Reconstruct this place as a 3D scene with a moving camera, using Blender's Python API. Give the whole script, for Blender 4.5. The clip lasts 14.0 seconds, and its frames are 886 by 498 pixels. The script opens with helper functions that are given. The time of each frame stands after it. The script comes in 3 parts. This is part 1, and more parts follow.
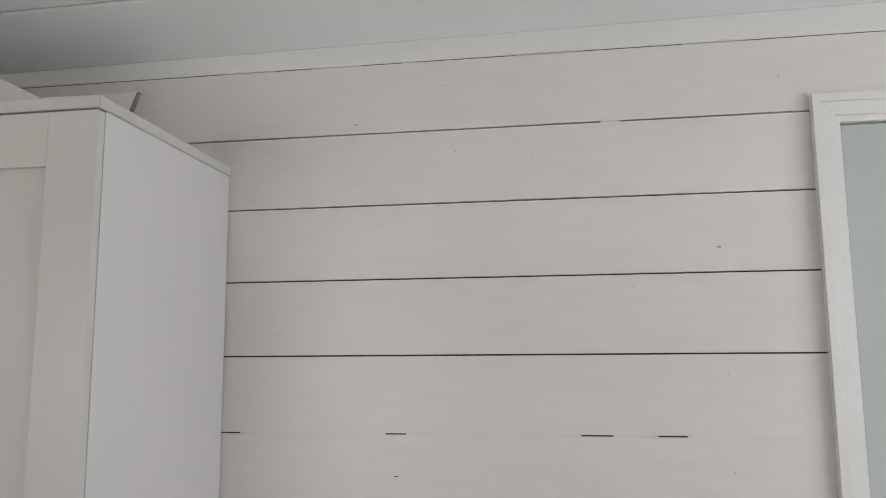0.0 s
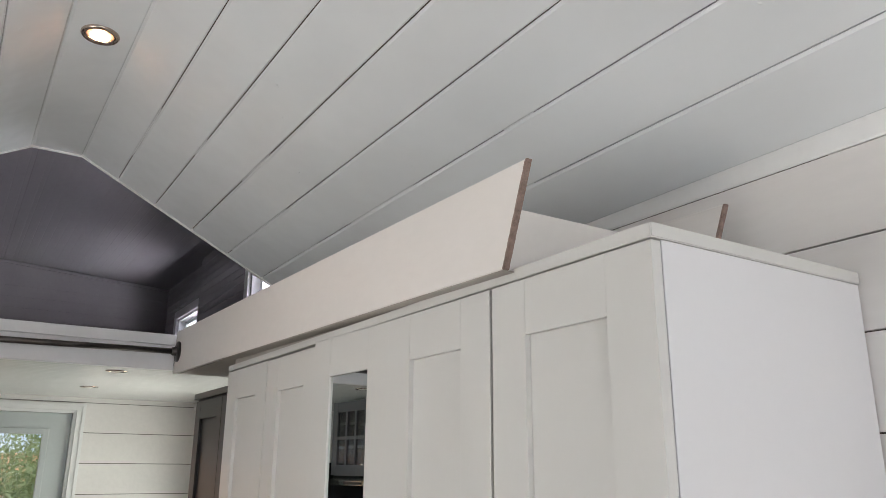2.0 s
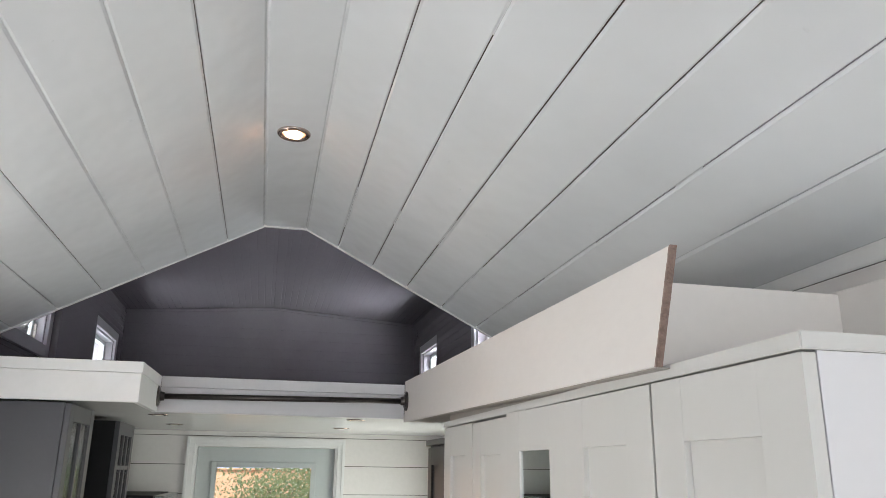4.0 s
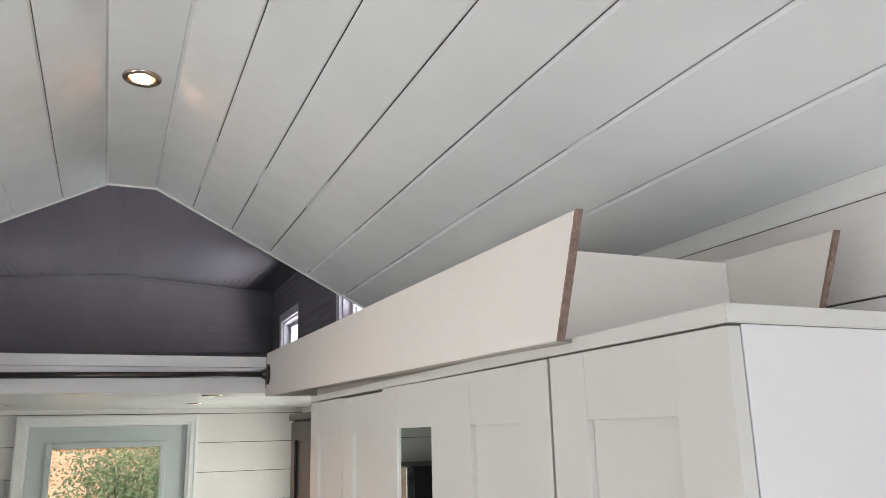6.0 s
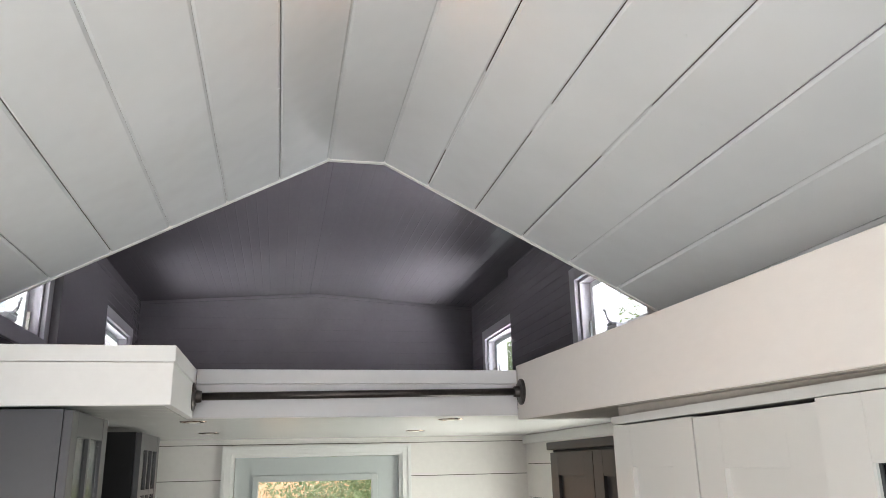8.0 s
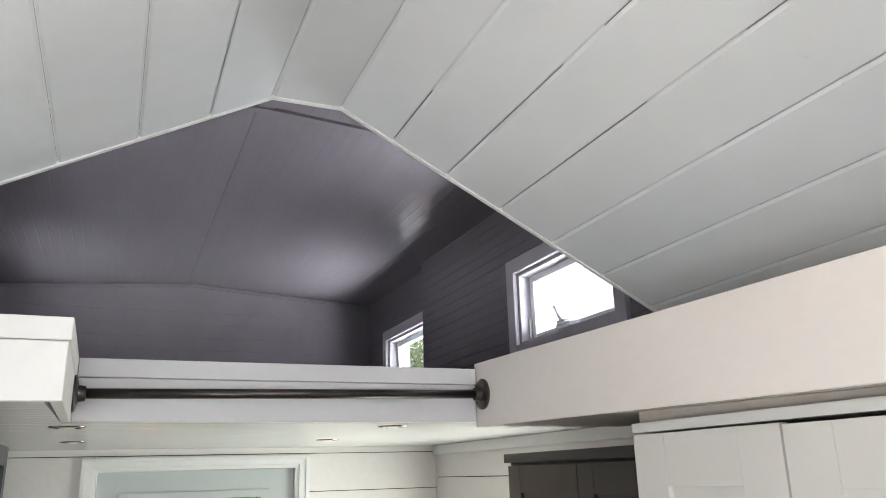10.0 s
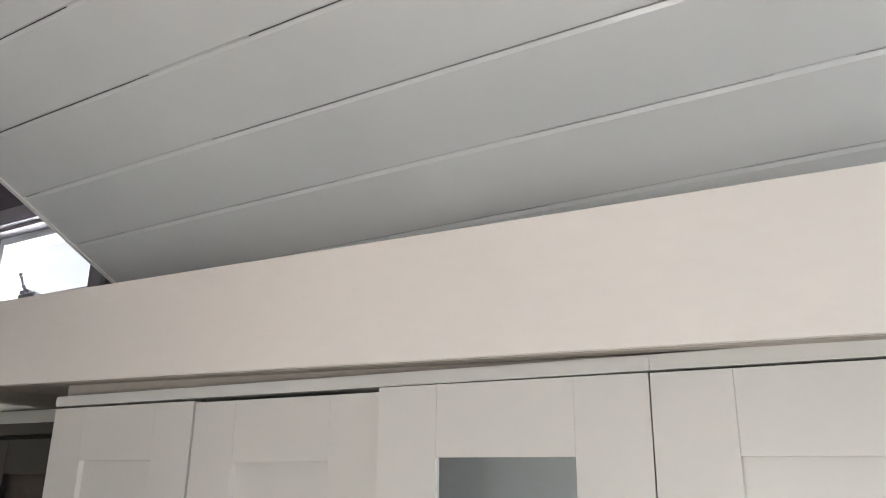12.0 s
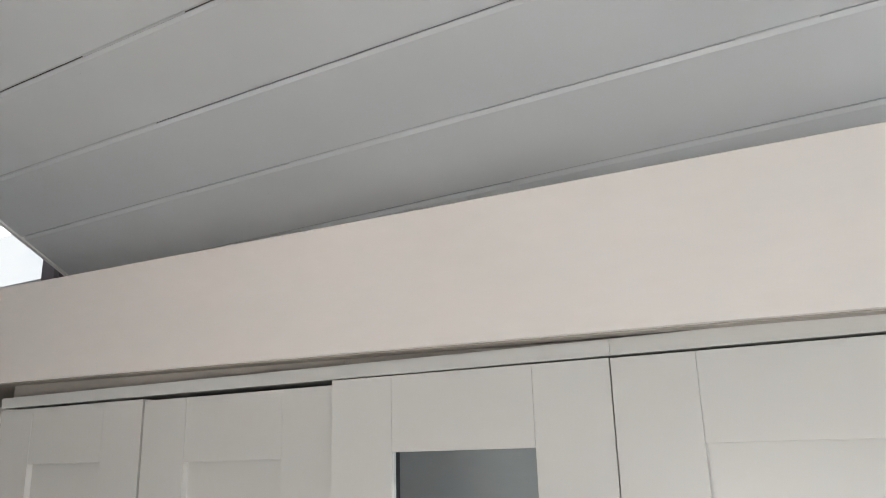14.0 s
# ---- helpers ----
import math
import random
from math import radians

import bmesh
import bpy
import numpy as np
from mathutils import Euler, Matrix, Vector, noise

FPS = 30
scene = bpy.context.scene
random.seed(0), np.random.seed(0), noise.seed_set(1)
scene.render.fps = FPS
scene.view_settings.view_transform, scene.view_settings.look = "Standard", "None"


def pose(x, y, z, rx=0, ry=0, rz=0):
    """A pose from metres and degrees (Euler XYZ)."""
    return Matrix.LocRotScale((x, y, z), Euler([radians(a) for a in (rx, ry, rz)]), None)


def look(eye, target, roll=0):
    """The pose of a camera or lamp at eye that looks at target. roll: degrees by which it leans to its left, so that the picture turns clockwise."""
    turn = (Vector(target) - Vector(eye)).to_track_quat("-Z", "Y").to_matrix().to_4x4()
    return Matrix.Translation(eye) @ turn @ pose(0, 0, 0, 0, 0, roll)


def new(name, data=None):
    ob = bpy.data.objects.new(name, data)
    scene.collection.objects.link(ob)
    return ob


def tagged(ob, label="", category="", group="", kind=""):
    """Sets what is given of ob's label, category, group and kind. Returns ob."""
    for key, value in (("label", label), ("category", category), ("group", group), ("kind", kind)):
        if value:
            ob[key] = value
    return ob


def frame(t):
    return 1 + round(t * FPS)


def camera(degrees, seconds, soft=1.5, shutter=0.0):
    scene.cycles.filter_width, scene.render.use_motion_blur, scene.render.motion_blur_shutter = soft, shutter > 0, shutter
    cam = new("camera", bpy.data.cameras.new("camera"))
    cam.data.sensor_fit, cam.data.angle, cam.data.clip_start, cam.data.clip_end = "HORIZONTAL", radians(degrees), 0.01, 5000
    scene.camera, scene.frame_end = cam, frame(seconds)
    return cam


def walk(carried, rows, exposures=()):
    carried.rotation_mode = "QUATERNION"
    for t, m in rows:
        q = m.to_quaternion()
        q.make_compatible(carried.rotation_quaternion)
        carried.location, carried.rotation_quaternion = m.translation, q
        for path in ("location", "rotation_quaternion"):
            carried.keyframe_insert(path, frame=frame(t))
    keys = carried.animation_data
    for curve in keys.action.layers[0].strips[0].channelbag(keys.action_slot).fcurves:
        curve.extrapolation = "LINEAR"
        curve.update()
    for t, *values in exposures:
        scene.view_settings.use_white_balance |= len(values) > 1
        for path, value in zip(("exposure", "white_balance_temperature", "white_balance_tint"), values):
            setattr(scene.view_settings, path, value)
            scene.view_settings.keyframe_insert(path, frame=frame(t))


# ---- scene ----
cam = camera(60.4, 14.0, soft=0.9)
PATH = [
    (0, (-0.461, -0.751, 1.468), (1.496, -0.446, 1.742), -0.4),
    (0.1, (-0.458, -0.767, 1.472), (1.48, -0.366, 1.76), -0.3),
    (0.5, (-0.436, -0.787, 1.499), (1.369, 0.007, 1.833), -0.2),
    (1, (-0.358, -0.783, 1.514), (1.211, 0.386, 1.928), 0.3),
    (1.5, (-0.21, -0.715, 1.549), (1.133, 0.681, 2.047), 0.8),
    (2, (-0.117, -0.687, 1.572), (0.915, 0.934, 2.126), 0.4),
    (2.5, (0.004, -0.707, 1.6), (0.559, 1.142, 2.124), 1.5),
    (2.7, (0.042, -0.724, 1.608), (0.447, 1.173, 2.096), 1.4),
    (4.8, (0.065, -0.774, 1.785), (0.54, 1.078, 2.374), -0.5),
    (5, (0.084, -0.767, 1.784), (0.648, 1.068, 2.347), -0.7),
    (5.5, (0.098, -0.749, 1.775), (0.787, 1.059, 2.282), -0.7),
    (6, (0.051, -0.628, 1.769), (0.83, 1.153, 2.241), -1.4),
    (6.5, (-0.029, -0.432, 1.798), (0.809, 1.321, 2.275), -3.0),
    (7, (-0.028, -0.227, 1.783), (0.703, 1.565, 2.284), -2.8),
    (7.5, (-0.021, -0.02, 1.804), (0.453, 1.848, 2.339), -1.5),
    (7.7, (-0.056, 0.031, 1.789), (0.347, 1.912, 2.335), -1.3),
    (9.8, (-0.271, 0.582, 1.819), (0.339, 2.396, 2.399), -1.6),
    (10, (-0.281, 0.585, 1.813), (0.475, 2.348, 2.379), -1.6),
    (10.5, (-0.278, 0.565, 1.794), (0.862, 2.112, 2.349), -0.9),
    (11, (-0.251, 0.536, 1.79), (1.151, 1.847, 2.352), -0.8),
    (11.5, (-0.217, 0.512, 1.785), (1.34, 1.638, 2.338), -0.7),
    (12, (-0.217, 0.498, 1.754), (1.426, 1.478, 2.338), 0.7),
    (12.5, (-0.205, 0.463, 1.747), (1.521, 1.29, 2.326), 1.2),
    (13, (-0.191, 0.445, 1.75), (1.607, 1.107, 2.323), 1.1),
    (13.5, (-0.19, 0.447, 1.764), (1.626, 1.085, 2.307), -0.2),
    (14, (-0.159, 0.491, 1.779), (1.527, 1.432, 2.3), -1.6),
]
EXPOSURES = [(0, -0.58, 6720, 10.5), (1.0, -0.26, 6700, 10.5), (2.0, -0.05, 6600, 10.5), (2.5, 0.05, 6430, 9.5), (5, 0.16, 6470, 10), (6.5, 0.13, 6600, 10), (7.5, 0.34, 6630, 10),
             (10, 0.66, 6500, 9.5), (11.2, 0.36, 6680, 10.5), (12.5, -0.02, 6680, 10.5), (13.4, -0.10, 6540, 10), (14, -0.02, 6540, 10)]
walk(cam, [(t, look(eye, target, roll)) for t, eye, target, roll in PATH], exposures=EXPOSURES)

# ---- plan (metres): x across the house, y along it, z up ----
XE, XW = 1.166, -1.019           # faces of the long walls
YS, YN = -2.40, 4.12             # faces of the near end wall and of the entry wall
YA = 2.193                       # where the white ceiling stops and the loft dormer begins
FL, FR, FZ = -0.008, 0.155, 2.661  # flat strip at the ridge
SLOPE, SLOPE_W, RISE = 0.515, 0.535, 0.0112
YB, LOFT_EDGE, LOFT_RIDGE = 5.20, 2.86, 2.935
LZ = 1.945                       # underside of the loft
PITCH = 0.166


# ---- world, sun, area lamps added for sky light ----
world = bpy.data.worlds.new("sky")
scene.world = world
world.use_nodes = True
wn = world.node_tree.nodes
sky = wn.new("ShaderNodeTexSky")
sky.sky_type, sky.sun_disc = "NISHITA", False
sky.air_density, sky.dust_density, sky.ozone_density = 0.8, 4.0, 1.0
sky.sun_elevation, sky.sun_rotation = radians(52), radians(200)
wn["Background"].inputs["Strength"].default_value = 0.15
world.node_tree.links.new(sky.outputs["Color"], wn["Background"].inputs["Color"])
sun = new("sun", bpy.data.lights.new("sun", "SUN"))
sun.data.energy, sun.data.angle, sun.data.color = 4.4, radians(0.5), (1.0, 0.94, 0.86)
sun.matrix_world = look((-3.0, -8.0, 11.0), (0, 0, 0))


def daylight(name, eye, target, sx, sy, watts, color=(0.90, 0.95, 1.0)):
    lamp = new(name, bpy.data.lights.new(name, "AREA"))
    lamp.data.shape, lamp.data.size, lamp.data.size_y = "RECTANGLE", sx, sy
    lamp.data.energy, lamp.data.color = watts, color
    lamp.matrix_world = look(eye, target)
    return lamp


# these three lamps are added, in unseen windows, to brighten the room
daylight("added_light_south", (0.05, YS - 0.04, 1.43), (0.05, 0, 2.05), 1.5, 1.15, 22.5, (0.93, 0.96, 1.0))
daylight("added_light_west", (XW - 0.05, 0.60, 1.40), (1, 0.60, 1.93), 1.1, 0.7, 13, (1.0, 0.975, 0.95))
daylight("added_light_east", (XE + 0.05, 3.2, 1.28), (-1, 3.2, 1.45), 0.85, 0.6, 12.0, (0.95, 1.0, 0.92))
# loft lamps added outside, hidden below the sills, aimed up at the ceiling
for n, ye, yw in (("loft_fill_lamp", 2.81, 2.88), ("loft_fill_lamp_far", 4.49, 4.54)):
    daylight(n, (XE + 0.28, ye, 2.24), (XE - 0.30, ye, 2.68), 0.75, 0.26, 31.0)
    daylight(n, (XW - 0.28, yw, 2.24), (XW + 0.30, yw, 2.68), 0.75, 0.26, 9.0)


# ---- materials ----
def mat(name, color, rough=0.5, metal=0.0, vary=0.06, scale=6.0, bump=0.02, grain=60.0, stretch=(1, 1, 1), spec=0.5, piece=0.0, coat=0.0):
    m = bpy.data.materials.new(name)
    m.use_nodes = True
    nt = m.node_tree
    N, L = nt.nodes, nt.links
    b = N["Principled BSDF"]
    b.inputs["Metallic"].default_value = metal
    b.inputs["Specular IOR Level"].default_value = spec
    b.inputs["Coat Weight"].default_value = coat
    co = N.new("ShaderNodeTexCoord")
    mp = N.new("ShaderNodeMapping")
    mp.inputs["Scale"].default_value = stretch
    L.new(co.outputs["Object"], mp.inputs["Vector"])
    big, fine = N.new("ShaderNodeTexNoise"), N.new("ShaderNodeTexNoise")
    big.inputs["Scale"].default_value, big.inputs["Detail"].default_value = scale, 4
    fine.inputs["Scale"].default_value, fine.inputs["Detail"].default_value = grain, 3
    for n in (big, fine):
        L.new(mp.outputs["Vector"], n.inputs["Vector"])
    mix = N.new("ShaderNodeMix")
    mix.data_type = "FLOAT"
    mix.inputs[0].default_value = 0.35
    L.new(big.outputs["Fac"], mix.inputs[2])
    L.new(fine.outputs["Fac"], mix.inputs[3])
    val = mix.outputs[0]
    if piece:
        oi = N.new("ShaderNodeObjectInfo")
        ad = N.new("ShaderNodeMath")
        ad.operation = "MULTIPLY_ADD"
        L.new(oi.outputs["Random"], ad.inputs[0])
        ad.inputs[1].default_value = piece
        L.new(val, ad.inputs[2])
        val = ad.outputs[0]
    ramp = N.new("ShaderNodeMapRange")
    ramp.clamp = False
    ramp.inputs["From Min"].default_value, ramp.inputs["From Max"].default_value = 0.3, 0.7 + piece
    ramp.inputs["To Min"].default_value, ramp.inputs["To Max"].default_value = 1 - vary, 1 + vary
    L.new(val, ramp.inputs["Value"])
    sc = N.new("ShaderNodeVectorMath")
    sc.operation = "SCALE"
    sc.inputs[0].default_value = color
    L.new(ramp.outputs["Result"], sc.inputs["Scale"])
    L.new(sc.outputs["Vector"], b.inputs["Base Color"])
    b.inputs["Roughness"].default_value = rough
    if bump:
        bp = N.new("ShaderNodeBump")
        bp.inputs["Strength"].default_value, bp.inputs["Distance"].default_value = 1.0, bump * 0.02
        L.new(mix.outputs[0], bp.inputs["Height"])
        L.new(bp.outputs["Normal"], b.inputs["Normal"])
    return m


PAINT = mat("white_wall_paint", (0.80, 0.770, 0.748), 0.40, vary=0.05, scale=3.0, bump=0.10, grain=45, stretch=(1, 0.25, 1))
CEIL = mat("white_ceiling_paint", (0.775, 0.80, 0.818), 0.21, vary=0.045, scale=2.0, bump=1.1, grain=4, stretch=(1, 0.7, 1))
GREYWALL = mat("pale_grey_wall_paint", (0.56, 0.59, 0.62), 0.45, vary=0.035, scale=3.0, bump=0.10, grain=45, stretch=(1, 0.25, 1))
TRIM = mat("white_trim_paint", (0.82, 0.82, 0.81), 0.38, vary=0.03, scale=8, bump=0.04)
GLOSS = mat("white_gloss_paint", (0.80, 0.80, 0.79), 0.22, vary=0.03, scale=6, bump=0.05)
BOARD = mat("cream_board_paint", (0.77, 0.732, 0.702), 0.5, vary=0.03, scale=5, bump=0.06, stretch=(1, 0.4, 1))
LAMINATE = mat("white_laminate", (0.71, 0.705, 0.72), 0.38, vary=0.012, scale=3, bump=0.0)
FOIL = mat("white_door_foil", (0.62, 0.613, 0.592), 0.30, vary=0.012, scale=3, bump=0.0)
RAW = mat("raw_particle_edge", (0.27, 0.19, 0.16), 0.9, vary=0.35, scale=60, bump=0.5, grain=300)
GREY = mat("dark_grey_loft_paint", (0.176, 0.157, 0.175), 0.21, vary=0.07, scale=5, bump=0.05, stretch=(1, 0.3, 1))
CAB = mat("dark_grey_cabinet_paint", (0.066, 0.066, 0.076), 0.42, vary=0.06, scale=5, bump=0.02)
PIPE = mat("black_iron_pipe", (0.085, 0.075, 0.072), 0.30, metal=0.85, vary=0.3, scale=12, bump=0.08, grain=120)
STEEL = mat("stainless_steel", (0.30, 0.31, 0.30), 0.24, metal=1.0, vary=0.06, scale=20, bump=0.01, stretch=(1, 1, 0.05))
CHROME = mat("satin_nickel", (0.55, 0.52, 0.50), 0.22, metal=1.0, vary=0.05, scale=20, bump=0.0)
BRONZE = mat("brushed_copper_nickel", (0.52, 0.43, 0.38), 0.16, metal=1.0, vary=0.08, scale=20, bump=0.0)
# darker copy of the white trim: shade of the recessed loft edge, as colour
TRIM_SHADE = mat("white_trim_paint_shaded", (0.66, 0.66, 0.685), 0.40, vary=0.03, scale=8, bump=0.04)
# window casing and reveal colour, dulled to lilac-grey to hold their shade
CASING_SHADE = mat("lilac_grey_casing_shade", (0.40, 0.375, 0.41), 0.40, vary=0.05, scale=6, bump=0.03)
# brown of the ledge underside, with its shade put into the colour
UNDERBOARD = mat("shaded_brown_underside", (0.40, 0.37, 0.335), 0.45, vary=0.16, scale=7, bump=0.05, grain=90, stretch=(1, 0.4, 1))
ZINC = mat("pale_zinc", (0.72, 0.72, 0.74), 0.35, metal=0.15, vary=0.05, scale=20, bump=0.0)
PANTRY = mat("charcoal_cabinet_paint", (0.019, 0.019, 0.020), 0.40, vary=0.06, scale=5, bump=0.02)
BLACK = mat("black_plastic", (0.012, 0.012, 0.013), 0.5, vary=0.2, scale=10, bump=0.02, spec=0.25)
VINYL = mat("white_window_vinyl", (0.78, 0.79, 0.81), 0.35, vary=0.02, scale=6, bump=0.01)
DOORP = mat("pale_grey_door_paint", (0.52, 0.56, 0.56), 0.42, vary=0.03, scale=4, bump=0.03)
FLOORW = mat("brown_wood_floor", (0.29, 0.225, 0.175), 0.45, vary=0.25, scale=3, bump=0.1, grain=30, stretch=(6, 0.6, 1), piece=0.4)
CORE = mat("unpainted_wood_core", (0.07, 0.05, 0.042), 0.9, vary=0.1)
SIDING = mat("outer_siding", (0.45, 0.45, 0.44), 0.7, vary=0.1)
GROUND = mat("dry_ground", (0.26, 0.22, 0.16), 0.95, vary=0.3, scale=0.6, bump=1.0, grain=6)
BARK = mat("bark", (0.06, 0.048, 0.04), 0.9, vary=0.4, scale=8, bump=1.5, grain=30)
LEAF = mat("leaf_green", (0.15, 0.205, 0.11), 0.5, vary=0.5, scale=2.5, bump=0.0, grain=9)
SAGE = mat("blue_green_leaf", (0.12, 0.17, 0.13), 0.6, vary=0.3, scale=2.5, bump=0.0, grain=9)
for m in (LEAF, SAGE):            # thin leaves let light through
    N, L = m.node_tree.nodes, m.node_tree.links
    thin, blend = N.new("ShaderNodeBsdfTranslucent"), N.new("ShaderNodeMixShader")
    thin.inputs["Color"].default_value = (0.34, 0.44, 0.20, 1)
    blend.inputs[0].default_value = 0.35
    L.new(N["Principled BSDF"].outputs[0], blend.inputs[1])
    L.new(thin.outputs[0], blend.inputs[2])
    L.new(blend.outputs[0], N["Material Output"].inputs["Surface"])
STUCCO = mat("orange_stucco", (0.70, 0.44, 0.29), 0.9, vary=0.12, scale=2, bump=0.8, grain=40)


def glass_mat(name, tint, rough=0.0, ior=1.12):
    m = bpy.data.materials.new(name)
    m.use_nodes = True
    b = m.node_tree.nodes["Principled BSDF"]
    b.inputs["Base Color"].default_value = (*tint, 1)
    b.inputs["Roughness"].default_value = rough
    b.inputs["Transmission Weight"].default_value = 1.0
    b.inputs["IOR"].default_value = ior
    return m


GLASS = glass_mat("clear_glass", (0.97, 0.99, 0.98))
FROST = glass_mat("misted_glass", (0.90, 0.94, 0.93), 0.15, 1.4)
MIRROR = mat("mirror_glass", (0.80, 0.84, 0.84), 0.0, metal=1.0, vary=0.0, bump=0.0)


def glow_mat(name, color, strength):
    m = bpy.data.materials.new(name)
    m.use_nodes = True
    b = m.node_tree.nodes["Principled BSDF"]
    b.inputs["Base Color"].default_value = (0.9, 0.88, 0.85, 1)
    b.inputs["Emission Color"].default_value = (*color, 1)
    b.inputs["Emission Strength"].default_value = strength
    return m


RIMGLOW = glow_mat("warm_lamp_rim", (1.0, 0.50, 0.22), 1.4)
GLOW = glow_mat("warm_lamp_lens", (1.0, 0.50, 0.28), 95.0)
UNLIT = mat("unlit_lamp_lens", (0.7, 0.68, 0.62), 0.5, vary=0.05)


# ---- building helpers ----
def mesh_of(name, bm, material):
    me = bpy.data.meshes.new(name)
    bm.normal_update()
    bm.to_mesh(me)
    bm.free()
    me.materials.append(material)
    return me


def part(name, bm, material, parent=None, label="", smooth=False):
    me = mesh_of(name, bm, material)
    if smooth:
        for p in me.polygons:
            p.use_smooth = True
    ob = new(name, me)
    if parent is not None:
        ob.parent = parent
    if label:
        ob["label"] = label
    return ob


def thing(name, label, category, group="", kind=""):
    return tagged(new(name), label, category, group, kind)


def box(x0, x1, y0, y1, z0, z1, bevel=0.0, bm=None):
    bm = bm or bmesh.new()
    m = Matrix.Translation(((x0 + x1) / 2, (y0 + y1) / 2, (z0 + z1) / 2)) @ Matrix.Diagonal((abs(x1 - x0), abs(y1 - y0), abs(z1 - z0), 1))
    made = bmesh.ops.create_cube(bm, size=1, matrix=m)
    if bevel:
        edges = {e for v in made["verts"] for e in v.link_edges}
        bmesh.ops.bevel(bm, geom=list(edges), offset=bevel, segments=2, profile=0.6, affect="EDGES")
    return bm


def tube(p, q, r, n=14, bm=None, r2=None):
    bm = bm or bmesh.new()
    p, q = Vector(p), Vector(q)
    turn = (q - p).to_track_quat("Z", "Y").to_matrix().to_4x4()
    bmesh.ops.create_cone(bm, cap_ends=True, segments=n, radius1=r, radius2=r if r2 is None else r2, depth=(q - p).length,
                          matrix=Matrix.Translation((p + q) / 2) @ turn)
    return bm


def lathe(profile, n=28, bm=None, at=(0, 0, 0), turn=None):
    """Revolves (radius, height) pairs about z."""
    bm = bm or bmesh.new()
    m = Matrix.Translation(at) @ (turn or Matrix.Identity(4))
    rings = []
    for r, h in profile:
        rings.append([bm.verts.new(m @ Vector((r * math.cos(2 * math.pi * k / n), r * math.sin(2 * math.pi * k / n), h))) for k in range(n)])
    for a, b in zip(rings, rings[1:]):
        for k in range(n):
            bm.faces.new((a[k], a[(k + 1) % n], b[(k + 1) % n], b[k]))
    bm.faces.new(rings[-1])
    bm.faces.new(list(reversed(rings[0])))
    bmesh.ops.recalc_face_normals(bm, faces=bm.faces)
    return bm


def prism(outline, y0, y1, bm=None, lift=None):
    """Extrudes an (x, z) outline along y; lift(y) is added to z."""
    bm = bm or bmesh.new()
    lift = lift or (lambda y: 0.0)
    a = [bm.verts.new((x, y0, z + lift(y0))) for x, z in outline]
    b = [bm.verts.new((x, y1, z + lift(y1))) for x, z in outline]
    n = len(outline)
    bm.faces.new(a)
    bm.faces.new(list(reversed(b)))
    for k in range(n):
        bm.faces.new((a[k], b[k], b[(k + 1) % n], a[(k + 1) % n]))
    bmesh.ops.recalc_face_normals(bm, faces=bm.faces)
    return bm


def slab(corners, back, bm=None):
    """A solid from a flat outline of 3D corners and the vector to its back."""
    bm = bm or bmesh.new()
    a = [bm.verts.new(c) for c in corners]
    b = [bm.verts.new(Vector(c) + Vector(back)) for c in corners]
    n = len(a)
    bm.faces.new(a)
    bm.faces.new(list(reversed(b)))
    for k in range(n):
        bm.faces.new((a[k], b[k], b[(k + 1) % n], a[(k + 1) % n]))
    bmesh.ops.recalc_face_normals(bm, faces=bm.faces)
    return bm


def cuts(u0, u1, z0, z1, holes):
    """The rectangle less its holes, as rectangles."""
    holes = [h for h in holes if h[3] > z0 and h[2] < z1]
    us = sorted({u0, u1, *[v for h in holes for v in h[:2] if u0 < v < u1]})
    out = []
    for a, b in zip(us, us[1:]):
        zs, mid = [z0], (a + b) / 2
        for h in sorted(holes, key=lambda h: h[2]):
            if h[0] < mid < h[1] and h[3] > z0 and h[2] < z1:
                zs += [max(h[2], z0), min(h[3], z1)]
        zs.append(z1)
        out += [(a, b, zs[k], zs[k + 1]) for k in range(0, len(zs), 2) if zs[k + 1] - zs[k] > 1e-4]
    return out


def wall_box(axis, face, out, d0, d1, u0, u1, z0, z1, bm=None, bevel=0.0):
    a, b = sorted((face + out * d0, face + out * d1))
    if axis == "x":
        return box(a, b, u0, u1, z0, z1, bevel, bm)
    return box(u0, u1, a, b, z0, z1, bevel, bm)


def plank_wall(name, axis, face, out, u0, u1, z0, z1, seam, holes=(), label="white painted horizontal plank wall", paint=None):
    """A wall of nickel-gap planks before a core; the planks are parts."""
    bm = bmesh.new()
    for a, b, c, d in cuts(u0, u1, z0, z1, holes):
        wall_box(axis, face, out, 0.009, 0.13, a, b, c, d, bm)
    wall = part(name, bm, CORE)
    tagged(wall, label, "wall", kind="structure")
    bm = bmesh.new()
    for a, b, c, d in cuts(u0, u1, z0, z1, holes):
        wall_box(axis, face, out, 0.1302, 0.15, a, b, c, d, bm)
    part("siding", bm, SIDING, wall, "pale grey outer siding")
    k = math.floor((z0 - seam) / PITCH)
    while seam + k * PITCH < z1:
        a, b = max(seam + k * PITCH + 0.0016, z0), min(seam + (k + 1) * PITCH - 0.0016, z1)
        k += 1
        if b - a < 0.01:
            continue
        for p, q, c, d in cuts(u0, u1, a, b, holes):
            part("plank", wall_box(axis, face, out, 0, 0.0095, p + 0.001, q - 0.001, c, d, bevel=0.0009), paint or PAINT, wall)
    return wall


# ---- floor, ground ----
g = bmesh.new()
bmesh.ops.create_grid(g, x_segments=2, y_segments=2, size=400, matrix=Matrix.Translation((0, 0, -0.55)))
tagged(part("ground", g, GROUND), "dry bare ground outside the house", "ground", kind="structure")
